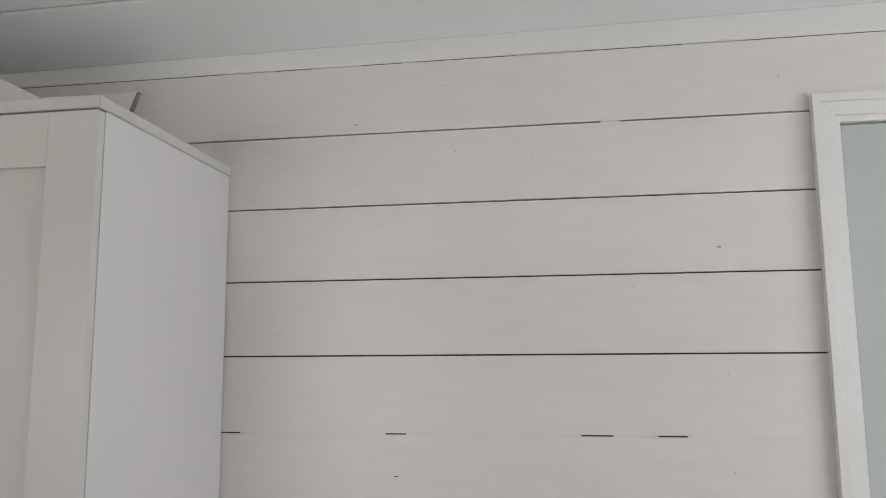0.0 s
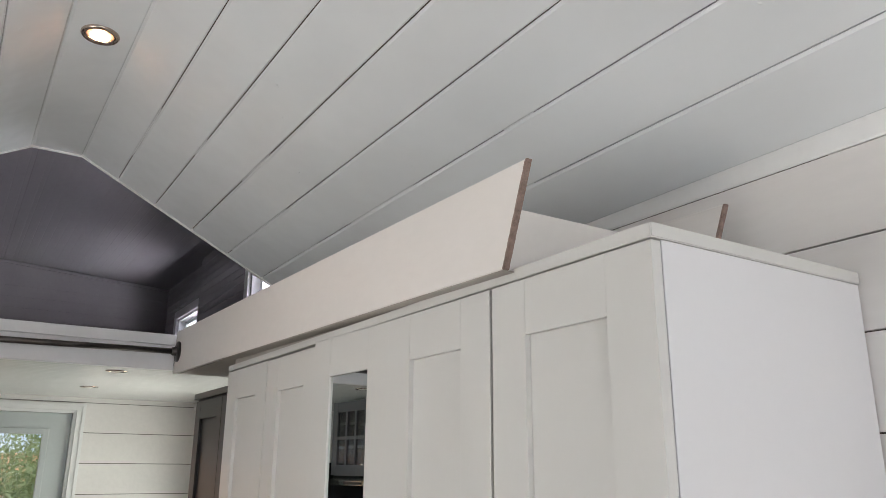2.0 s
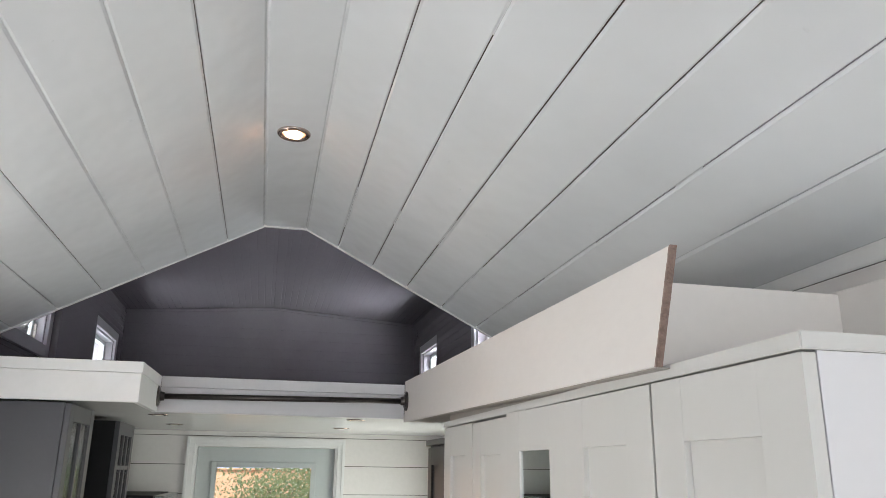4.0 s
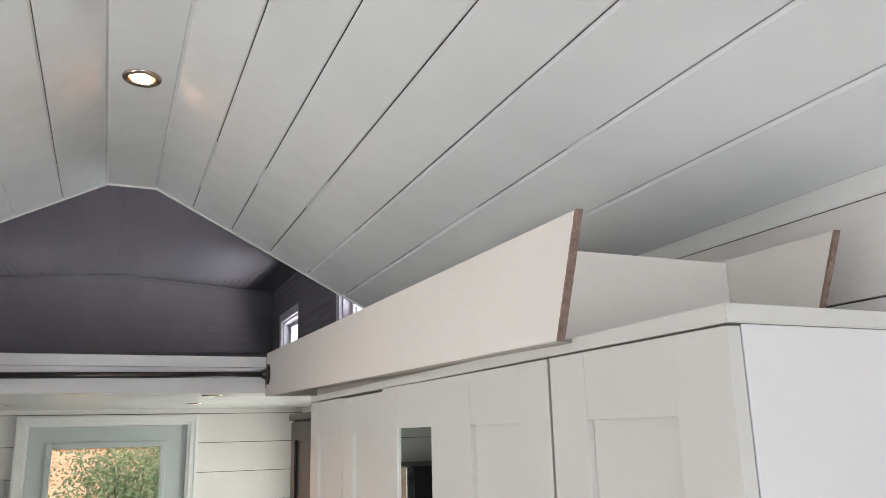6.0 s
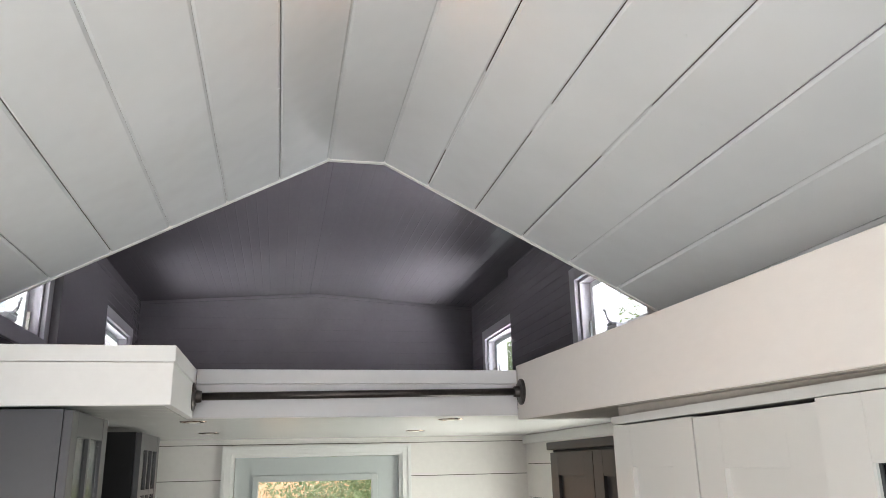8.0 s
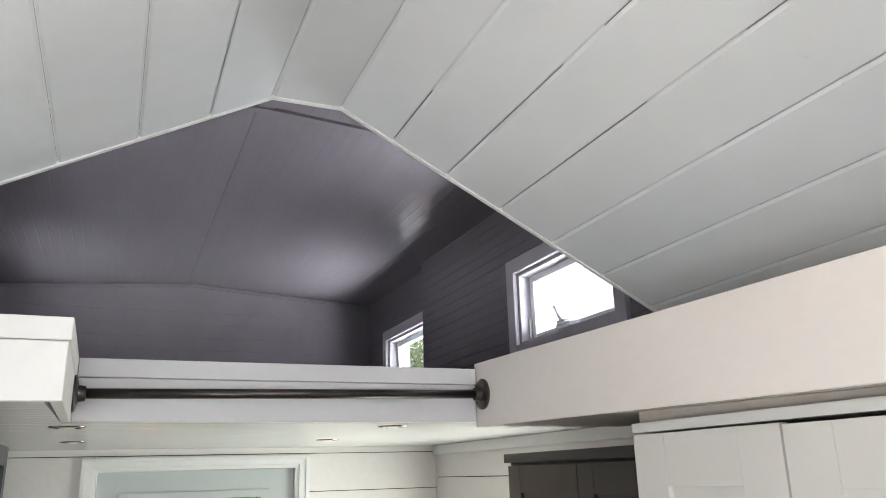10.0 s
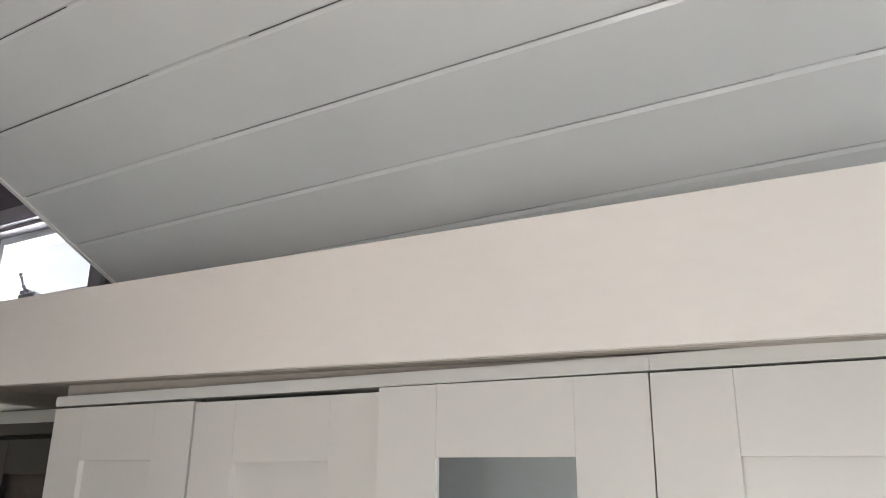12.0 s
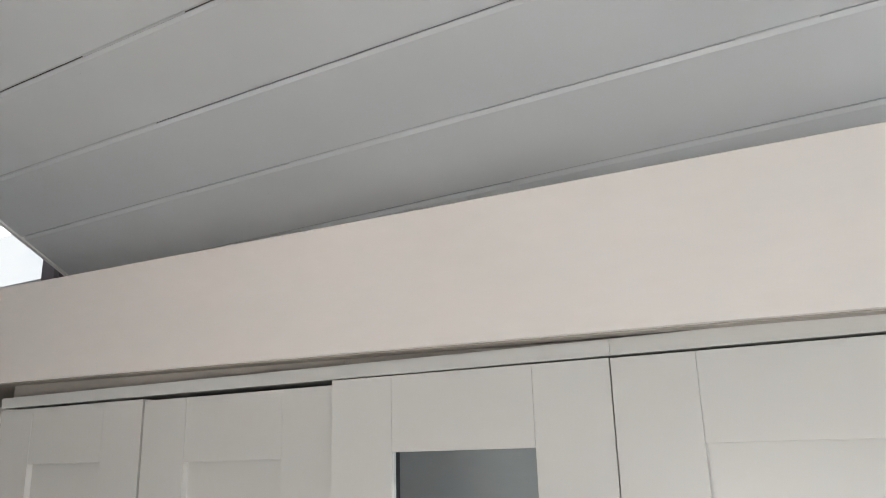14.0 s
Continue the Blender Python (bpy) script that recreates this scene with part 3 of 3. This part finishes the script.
def shaker_door(parent, x, y0, y1, z0, z1, material, stile, rail, glazed=None, knob=None, lean=0.0, o=-1):
    """A framed door in the plane x, facing o along x: stiles, rails and a sunk panel."""
    th = 0.019
    d = tagged(new("door"), "", "")
    d.parent = parent
    d.matrix_basis = Matrix.Translation((x, y0, z0)) @ Matrix.Rotation(lean, 4, "Z")
    w, h = y1 - y0, z1 - z0

    def piece(name, a, b, c, e, x0=0.0, x1=th, mt=material, bev=0.0006):
        return part(name, box(min(-o * x0, -o * x1), max(-o * x0, -o * x1), a, b, c, e, bev), mt, d)

    piece("stile", 0, stile, 0, h)
    piece("stile", w - stile, w, 0, h)
    piece("rail", stile + 0.0002, w - stile - 0.0002, h - rail, h, 0.0002)
    piece("rail", stile + 0.0002, w - stile - 0.0002, 0, rail, 0.0002)
    if glazed:
        piece("panel", stile, w - stile, rail, h - rail, 0.005, 0.009, glazed, 0)
    else:
        piece("panel", stile - 0.002, w - stile + 0.002, rail - 0.002, h - rail + 0.002, 0.0105, 0.0165)
    if knob is not None:
        turn = Matrix.Rotation(radians(90 * o), 4, "Y")
        part("knob", lathe([(0.006, 0), (0.006, 0.012), (0.013, 0.018), (0.014, 0.024), (0.009, 0.029)], 16, None, (0, knob[0], knob[1]), turn), PIPE, d, "dark metal knob", True)
    return d


def wardrobe(label, y0, doors, top, far_top, mirror=()):
    """doors: (y0, y1, top, lean) rows; mirror: indexes of doors with a mirror."""
    w = thing("wardrobe", label, "wardrobe", "white wardrobes")
    y1 = doors[-1][1]
    part("side_panel", box(FX + 0.0205, XE - 0.004, y0, y0 + 0.018, 0.0, top - 0.022, 0.001), LAMINATE, w)
    part("side_panel", box(FX + 0.0205, XE - 0.004, y1 - 0.018, y1, 0.0, far_top - 0.022, 0.001), LAMINATE, w)
    bm = slab([(FX - 0.002, y0 - 0.003, 1.8785), (FX - 0.002, y1, 1.8785), (FX - 0.002, y1, far_top), (FX - 0.002, y0 - 0.003, top)], (XE - FX, 0, 0))
    bmesh.ops.bevel(bm, geom=list(bm.edges), offset=0.0015, segments=2, affect="EDGES")
    part("top_panel", bm, FOIL, w)
    part("back_panel", box(XE - 0.010, XE - 0.005, y0 + 0.018, y1 - 0.018, 0.06, top - 0.022), LAMINATE, w)
    part("bottom_panel", box(FX + 0.021, XE - 0.011, y0 + 0.018, y1 - 0.018, 0.06, 0.078), LAMINATE, w)
    part("plinth", box(FX + 0.04, FX + 0.055, y0 + 0.018, y1 - 0.018, 0.0, 0.06), LAMINATE, w)
    for i, (a, b, t, lean) in enumerate(doors):
        d = shaker_door(w, FX, a + 0.0007, b - 0.0007, 0.065, t, FOIL, 0.0905, 0.093, MIRROR if i in mirror else None, None, lean)
    return w


wardrobe("white two-door wardrobe with framed doors standing against the plank wall", 0.0,
         [(0.0, 0.369, 1.8755, 0.0), (0.3752, 0.742, 1.8755, 0.005)], 1.900, 1.8968)
wardrobe("white three-door wardrobe with a narrow mirror in one framed door", 0.7425,
         [(0.7425, 1.113, 1.8762, 0.03), (1.113, 1.4825, 1.8715, 0.0), (1.4862, 1.855, 1.8745, 0.0)], 1.8965, 1.8965, (0,))

# ---- dark pantry cabinet beyond the wardrobes ----
pantry = thing("pantry_cabinet", "dark grey two-door tall cabinet standing beside the white wardrobes", "cabinet")
part("body", box(0.770, XE - 0.003, 1.862, 2.571, 0.0, 1.836, 0.001), PANTRY, pantry)
part("cornice", box(0.741, XE - 0.003, 1.858, 2.577, 1.8365, 1.861, 0.003), PANTRY, pantry)
# black strip drawn for the shade in the gap under the cornice
part("shade_strip", box(0.760, 0.7695, 1.864, 2.569, 1.829, 1.8362), BLACK, pantry)
shaker_door(pantry, 0.750, 1.866, 2.213, 0.06, 1.828, PANTRY, 0.066, 0.070, None, (0.320, 1.28))
shaker_door(pantry, 0.750, 2.216, 2.568, 0.06, 1.828, PANTRY, 0.066, 0.070, None, (0.027, 1.28))

# ---- storage ledge over the wardrobes ----
ledge = thing("storage_ledge", "unfinished cream painted storage trough with raw cut ends above the wardrobes", "ledge")


def ledge_board(name, x, th, ya_b, ya_t, yb, zb0, zt0, zb1, zt1, lb):
    """A long upright board, x its room face, its near end cut at a slant."""
    m = bmesh.new()
    slab([(x, ya_b, zb0), (x, ya_t, zt0), (x, yb, zt1), (x, yb, zb1)], (th, 0, 0), m)
    bmesh.ops.bevel(m, geom=list(m.edges), offset=0.0012, segments=1, affect="EDGES")
    b = part(name, m, BOARD, ledge, lb)
    cut = bmesh.new()
    n = 40
    rng = random.Random(5 + int(x * 100))
    rows = []
    for k in range(n + 1):
        f = k / n
        y, z = ya_b + (ya_t - ya_b) * f, zb0 + (zt0 - zb0) * f
        j, c = rng.uniform(0.0012, 0.0019), rng.choice((0.0, 0.0, 0.0, 0.0, 0.0, 0.0, 0.0006))
        rows.append([cut.verts.new(v) for v in ((x + c - 0.0008, y - j, z), (x + th - 0.0005, y - j, z), (x + th - 0.0005, y + 0.003, z), (x + c - 0.0008, y + 0.003, z))])
    for a, b2 in zip(rows, rows[1:]):
        for k in range(4):
            cut.faces.new((a[k], a[(k + 1) % 4], b2[(k + 1) % 4], b2[k]))
    cut.faces.new(rows[0])
    cut.faces.new(rows[-1])
    bmesh.ops.recalc_face_normals(cut, faces=cut.faces)
    part("raw_end", cut, RAW, b, "rough brown unpainted particle edge")
    return b


ledge_board("front_board", 0.630, 0.0115, 0.298, 0.230, YF + 0.012, 1.893, 2.069, 1.932, 2.104, "cream painted board with a slanting end")
ledge_board("back_board", 1.092, 0.0115, 0.262, 0.196, YF + 0.012, 1.903, 2.069, 1.945, 2.104, "cream painted board with a slanting end")
part("end_board", box(0.6445, 1.0915, 0.435, 0.453, 1.902, 2.066, 0.001), BOARD, ledge)


def under(y):
    return 1.8930 + (y - 0.298) * 0.0177


part("bottom_board", box(0.6485, 1.0915, 0.4535, 0.799, 1.9012, 1.911), UNDERBOARD, ledge)
# thin strip added below the front board, coloured as its shaded underside
part("underside_shade_strip", slab([(0.6315, 0.30, under(0.30) - 0.0004), (0.6315, 1.86, under(1.86) - 0.0004), (0.6545, 1.86, under(1.86) - 0.0004), (0.6545, 0.30, under(0.30) - 0.0004)], (0, 0, -0.0016)), UNDERBOARD, ledge, "added brown strip, its colour the shade under the board")
for k in range(8):
    a, b = 0.80 + k * 0.2125, 0.80 + k * 0.2125 + 0.2115
    part("bottom_board", slab([(0.6485, a, under(a)), (0.6485, b, under(b)), (1.0915, b, under(b)), (1.0915, a, under(a))], (0, 0, 0.010)), UNDERBOARD, ledge)
# upright boards added in the slot so that it looks less black
for k in range(3):
    a, b = 0.745 + k * 0.370, 0.745 + k * 0.370 + 0.3695
    part("added_filler_board", slab([(0.676, a, 1.8969), (0.676, b, 1.8969), (0.676, b, under(b) - 0.0004), (0.676, a, under(a) - 0.0004)], (0.012, 0, 0)), UNDERBOARD, ledge)

# ---- pipe rail across the loft edge ----
rail = thing("pipe_rail", "black iron pipe rail with round flanges across the loft edge", "rail")
RZ, RY = 2.016, 2.462
part("pipe", tube((XB, RY, RZ - 0.012), (0.628, RY, RZ), 0.0115, 20), PIPE, rail, "", True)
for x, s in ((XB, 1), (0.630, -1)):
    f = part("flange", lathe([(0.041, 0), (0.041, 0.005), (0.036, 0.008), (0.019, 0.011), (0.0165, 0.026), (0.0125, 0.027)], 28, None, (x, RY, RZ - (0.012 if s > 0 else 0)), Matrix.Rotation(radians(90 * s), 4, "Y")), PIPE, rail)
    for q in range(4):
        ang = radians(45 + 90 * q)
        part("screw", lathe([(0.005, 0), (0.0045, 0.002), (0.002, 0.003)], 8, None, (x + s * 0.0075, RY + 0.029 * math.cos(ang), RZ - (0.012 if s > 0 else 0) + 0.029 * math.sin(ang)), Matrix.Rotation(radians(90 * s), 4, "Y")), PIPE, f)


# ---- recessed lamps ----
def downlight(label, x, y, z, r, lit):
    d = thing("ceiling_light", label, "lamp", "recessed ceiling lights")
    d.location = (x, y, z)
    hh = 1.0 if lit else 0.4
    part("ring", lathe([(r * 0.665, 0.003), (r * 0.67, -0.0015 * hh), (r * 0.78, -0.007 * hh), (r * 0.92, -0.0065 * hh), (r, -0.002 * hh), (r, 0.004)], 40), BRONZE, d, "satin metal ring", True)
    if lit:
        part("lens_rim", lathe([(r * 0.46, -0.0045), (r * 0.56, -0.003), (r * 0.655, -0.0005), (r * 0.655, 0.0025)], 32), RIMGLOW, d, "warm glowing diffuser rim")
    part("lens", lathe([(r * 0.05, -0.0125 * hh), (r * 0.28, -0.0110 * hh), (r * 0.42, -0.0080 * hh), (r * 0.49, -0.0044 * hh), (r * 0.60, -0.0005), (r * 0.64, 0.002), (r * 0.64, 0.003)], 32), GLOW if lit else UNLIT, d)
    return d


downlight("lit recessed ceiling lamp with a satin metal ring", 0.071, 1.306, FZ + ceiling_lift(1.306) - 0.001, 0.048, True)
for x, y in ((-0.385, 2.66), (-0.40, 3.42), (0.44, 2.66), (0.45, 3.42)):
    downlight("unlit recessed lamp in the ceiling under the loft", x, y, LZ - 0.0005, 0.042, False)

# ---- second door, in the plank wall ----
d2 = thing("door_2", "closed pale grey door in white casing beside the plank wall", "door", "", "structure")
a0, a1, dz = SIDE_DOOR[0], SIDE_DOOR[1], SIDE_DOOR[3]
casing(d2, "x", XE, 1, a0, a1, dz, 0.045, 0.044)
bm = bmesh.new()
for a, b, c, d in ((a0, a0 + 0.012, 0, dz), (a1 - 0.012, a1, 0, dz), (a0 + 0.012, a1 - 0.012, dz - 0.012, dz)):
    box(XE - 0.0005, XE + 0.13, a, b, c, d, 0, bm)
part("jamb", bm, TRIM, d2)
bm = bmesh.new()
for a, b, c, d in ((a0 + 0.0121, a0 + 0.020, 0.01, dz - 0.0121), (a1 - 0.020, a1 - 0.0121, 0.01, dz - 0.0121), (a0 + 0.020, a1 - 0.020, dz - 0.020, dz - 0.0121)):
    box(XE + 0.054, XE + 0.066, a, b, c, d, 0, bm)
part("seal", bm, BLACK, d2, "black rubber door seal")
part("leaf", box(XE + 0.012, XE + 0.052, a0 + 0.015, a1 - 0.0165, 0.01, dz - 0.0155, 0.002), DOORP, d2, "pale grey painted door leaf")
part("door_handle", tube((XE - 0.03, a0 + 0.08, 0.98), (XE - 0.03, a0 + 0.19, 0.98), 0.009, 12, lathe([(0.026, 0), (0.026, 0.008), (0.012, 0.012), (0.010, 0.045)], 16, None, (XE + 0.012, a0 + 0.08, 0.98), Matrix.Rotation(radians(-90), 4, "Y"))), CHROME, d2)


# ---- kitchen side ----
def glazed_door(parent, x, y0, y1, z0, z1, cols, rows):
    """Dark framed cabinet door with glazing bars, facing +x."""
    d = new("door")
    d.parent = parent
    fr = 0.055
    part("stile", box(x - 0.019, x, y0, y0 + fr, z0, z1, 0.0015), CAB, d)
    part("stile", box(x - 0.019, x, y1 - fr, y1, z0, z1, 0.0015), CAB, d)
    part("rail", box(x - 0.019, x - 0.0004, y0 + fr, y1 - fr, z1 - fr, z1, 0.0015), CAB, d)
    part("rail", box(x - 0.019, x - 0.0004, y0 + fr, y1 - fr, z0, z0 + fr, 0.0015), CAB, d)
    a0, a1, c0, c1 = y0 + fr, y1 - fr, z0 + fr, z1 - fr
    for k in range(1, cols):
        u = a0 + (a1 - a0) * k / cols
        part("glazing_bar", box(x - 0.016, x - 0.001, u - 0.009, u + 0.009, c0, c1, 0.001), CAB, d)
    for k in range(1, rows):
        v = c0 + (c1 - c0) * k / rows
        part("glazing_bar", box(x - 0.0155, x - 0.0015, a0, a1, v - 0.009, v + 0.009, 0.001), CAB, d)
    part("pane", box(x - 0.012, x - 0.008, a0, a1, c0, c1), FROST, d)
    part("knob", lathe([(0.005, 0), (0.005, 0.012), (0.012, 0.018), (0.012, 0.024), (0.007, 0.028)], 14, None, (x, y0 + 0.028, z0 + 0.06), Matrix.Rotation(radians(90), 4, "Y")), CHROME, d, "satin metal knob", True)


def glazed_cabinet(label, x, y0, y1, z0, z1, cols, rows, side=None):
    c = thing("kitchen_cabinet", label, "cabinet", "dark kitchen cabinets")
    part("side_panel", box(XW + 0.002, x - 0.020, y0, y0 + 0.018, z0, z1, 0.001), side or CAB, c)
    part("side_panel", box(XW + 0.002, x - 0.020, y1 - 0.018, y1, z0, z1, 0.001), CAB, c)
    part("top_panel", box(XW + 0.002, x - 0.020, y0 + 0.018, y1 - 0.018, z1 - 0.018, z1), CAB, c)
    part("bottom_panel", box(XW + 0.002, x - 0.020, y0 + 0.018, y1 - 0.018, z0, z0 + 0.018), CAB, c)
    part("back_panel", box(XW + 0.002, XW + 0.010, y0 + 0.018, y1 - 0.018, z0 + 0.018, z1 - 0.018), CAB, c)
    for f in (0.36, 0.68):
        part("shelf", box(XW + 0.010, x - 0.03, y0 + 0.018, y1 - 0.018, z0 + (z1 - z0) * f, z0 + (z1 - z0) * f + 0.016), CAB, c)
    glazed_door(c, x, y0 + 0.001, y1 - 0.001, z0 + 0.002, z1 - 0.002, cols, rows)
    return c


glazed_cabinet("tall dark grey kitchen cabinet with barred glass door", -0.565, 1.95, 2.320, 0.90, 1.932, 2, 3)
# the near side panel alone is black, the rest dark grey
glazed_cabinet("dark grey kitchen wall cabinet with a barred glass door", -0.572, 2.900, 3.310, 1.53, 1.928, 3, 2, BLACK)
base = thing("base_cabinet", "dark grey kitchen base cabinet run with a pale worktop", "cabinet")
part("body", box(XW + 0.002, -0.46, 1.95, 3.330, 0.0, 0.865, 0.002), CAB, base)
for k in range(3):
    a = 1.954 + k * 0.459
    part("door", box(-0.4598, -0.441, a, a + 0.455, 0.09, 0.86, 0.0015), CAB, base)
top = part("worktop", box(XW + 0.002, -0.43, 1.945, 3.332, 0.866, 0.8995, 0.003), LAMINATE)
tagged(top, "pale worktop on the dark kitchen base cabinets", "worktop")
hood = thing("range_hood", "slim pale metal cooker hood under the dark wall cabinet", "hood")
part("body", slab([(XW + 0.004, 2.900, 1.529), (-0.59, 2.900, 1.529), (-0.56, 2.900, 1.505), (-0.56, 2.900, 1.482), (XW + 0.004, 2.900, 1.482)], (0, 0.41, 0)), STEEL, hood)
part("switch_strip", box(-0.5598, -0.556, 2.95, 3.13, 1.486, 1.500, 0.001), BLACK, hood)
fridge = thing("fridge", "stainless steel fridge with dark sides beside the entry wall", "fridge")
part("body", box(XW + 0.01, -0.455, 3.36, 4.02, 0.0, 1.600, 0.004), BLACK, fridge)
part("door", box(-0.4545, -0.405, 3.362, 4.018, 0.62, 1.598, 0.006), STEEL, fridge, "brushed steel upper door")
part("door", box(-0.4545, -0.405, 3.362, 4.018, 0.05, 0.612, 0.006), STEEL, fridge, "brushed steel lower door")
for z0, z1 in ((0.70, 1.25), (0.30, 0.58)):
    part("handle", tube((-0.372, 3.40, z0), (-0.372, 3.40, z1), 0.010, 12, tube((-0.405, 3.40, z0 + 0.03), (-0.372, 3.40, z0 + 0.03), 0.006, 8, tube((-0.405, 3.40, z1 - 0.03), (-0.372, 3.40, z1 - 0.03), 0.006, 8))), STEEL, fridge, "", True)


# ---- outdoors ----
def tree(label, x, y, h, spread, seed, leaves, size=1.0):
    rng = random.Random(seed)
    t = thing("tree", label, "tree", "trees outside")
    t.location = (x, y, -0.55)
    bm = bmesh.new()
    tips = []

    def limb(p, d, length, r, depth):
        q = p + d * length
        tube(p, q, r, 7, bm, r * 0.68)
        if depth == 0:
            tips.append(q)
            return
        for _ in range(3 if depth > 1 else 2):
            e = (d + Vector((rng.uniform(-1, 1), rng.uniform(-1, 1), rng.uniform(-0.25, 0.7))) * 0.75).normalized()
            limb(q, e, length * rng.uniform(0.6, 0.85), r * 0.62, depth - 1)
            tips.append(q + e * length * 0.3)

    limb(Vector((0, 0, 0)), Vector((0.04, 0.02, 1)).normalized(), h * 0.22, h * 0.009, 4)
    part("trunk", bm, BARK, t)
    verts, faces = [], []
    for _ in range(leaves):
        c = rng.choice(tips) + Vector((rng.gauss(0, 1), rng.gauss(0, 1), rng.gauss(0, 0.8))) * spread * 0.16
        s = rng.uniform(0.014, 0.032) * size
        u = Vector((rng.uniform(-1, 1), rng.uniform(-1, 1), rng.uniform(-1, 1))).normalized()
        v = u.orthogonal().normalized()
        k = len(verts)
        verts += [c - u * s, c + v * s * 0.45, c + u * s, c - v * s * 0.45]
        faces.append((k, k + 1, k + 2, k + 3))
    me = bpy.data.meshes.new("crown")
    me.from_pydata(verts, [], faces)
    me.materials.append(LEAF)
    crown = new("crown", me)
    crown.parent = t
    tagged(crown, kind="stuff")


tree("leafy green tree standing outside the entry door", 0.46, 8.3, 3.3, 1.7, 3, 15000)
tree("leafy green tree leaning beside the garden wall", 1.05, 9.3, 3.9, 2.0, 17, 17000)
tree("leafy green tree standing behind the house", 6.4, 17.5, 9.0, 4.0, 8, 15000, 2.6)
tree("leafy green tree standing behind the house", 3.2, 14.5, 6.0, 3.0, 11, 11000, 2.0)
gw = thing("garden_wall", "orange stucco garden wall with a flat coping behind the trees", "wall")
part("wall", box(-9, 6, 11.2, 11.4, -0.55, 1.70, 0.01), STUCCO, gw)
part("coping", box(-9.05, 6.05, 11.17, 11.43, 1.701, 1.73, 0.01), STUCCO, gw)


def shrub(label, x, y, r, h, seed, leaves):
    rng = random.Random(seed)
    t = thing("shrub", label, "shrub")
    t.location = (x, y, -0.55)
    bm = bmesh.new()
    tips = []
    for k in range(14):
        a = rng.uniform(0, 6.28)
        q = Vector((math.cos(a) * r * rng.uniform(0.2, 0.8), math.sin(a) * r * rng.uniform(0.2, 0.8), h * rng.uniform(0.6, 1)))
        tube((0, 0, 0), q, 0.014, 6, bm, 0.004)
        tips += [q, q * 0.8, q * 0.6, q * 0.4]
    part("stems", bm, BARK, t)
    verts, faces = [], []
    for _ in range(leaves):
        c = rng.choice(tips) + Vector((rng.gauss(0, 1), rng.gauss(0, 1), rng.gauss(0, 1))) * r * 0.18
        s = rng.uniform(0.02, 0.045)
        u = Vector((rng.uniform(-1, 1), rng.uniform(-1, 1), rng.uniform(-1, 1))).normalized()
        v = u.orthogonal().normalized()
        k = len(verts)
        verts += [c - u * s, c + v * s * 0.4, c + u * s, c - v * s * 0.4]
        faces.append((k, k + 1, k + 2, k + 3))
    me = bpy.data.meshes.new("foliage")
    me.from_pydata(verts, [], faces)
    me.materials.append(SAGE)
    f = new("foliage", me)
    f.parent = t
    tagged(f, kind="stuff")


shrub("blue-green leafy shrub below the tree outside", 0.62, 7.6, 0.65, 1.75, 21, 4500)

bright = bpy.data.materials.new("bright_cloud")
bright.use_nodes = True
nt = bright.node_tree
nt.nodes.remove(nt.nodes["Principled BSDF"])
em, nz, rp, tc = (nt.nodes.new(k) for k in ("ShaderNodeEmission", "ShaderNodeTexNoise", "ShaderNodeValToRGB", "ShaderNodeTexCoord"))
nz.inputs["Scale"].default_value, nz.inputs["Detail"].default_value = 0.035, 6
rp.color_ramp.elements[0].position, rp.color_ramp.elements[1].position = 0.36, 0.58
rp.color_ramp.elements[0].color, rp.color_ramp.elements[1].color = (0.42, 0.60, 0.85, 1), (0.95, 0.97, 1.0, 1)
em.inputs["Strength"].default_value = 1.05
nt.links.new(tc.outputs["Object"], nz.inputs["Vector"])
nt.links.new(nz.outputs["Fac"], rp.inputs["Fac"])
nt.links.new(rp.outputs["Color"], em.inputs["Color"])
nt.links.new(em.outputs["Emission"], nt.nodes["Material Output"].inputs["Surface"])
bd = bmesh.new()
rings = []
for k in range(61):                # one curved sheet round the east and north
    a = radians(-45 + k * 3.6)
    rings.append([bd.verts.new((r * math.cos(a), r * math.sin(a), z)) for r, z in ((120, -1), (120, 120), (120.5, 120), (120.5, -1))])
for a, b in zip(rings, rings[1:]):
    for k in range(4):
        bd.faces.new((a[k], a[(k + 1) % 4], b[(k + 1) % 4], b[k]))
bd.faces.new(rings[0])
bd.faces.new(rings[-1][::-1])
bmesh.ops.recalc_face_normals(bd, faces=bd.faces)
tagged(part("backdrop", bd, bright), "bright hazy sky with thin cloud behind the trees", "sky", kind="structure")

# ---- floor planks ----
pm = mesh_of("plank", box(-0.0615, 0.0615, -0.648, 0.648, -0.0118, 0.0, 0.0015), FLOORW)
row = 0
x = XW + 0.062
while x < XE:
    y = YS + 0.65 - (row % 3) * 0.43
    while y - 0.648 < YN:
        a, b = max(y - 0.648, YS), min(y + 0.648, YN)
        if b - a > 1.29:
            o = new("plank", pm)
        elif b - a > 0.02:
            o = new("plank", mesh_of("plank", box(-0.0615, 0.0615, (a - b) / 2, (b - a) / 2, -0.0118, 0.0, 0.0015), FLOORW))
        else:
            o = None
        if o:
            o.parent, o.location = floor, (x, (a + b) / 2, 0)
        y += 1.298
    x += 0.1245
    row += 1
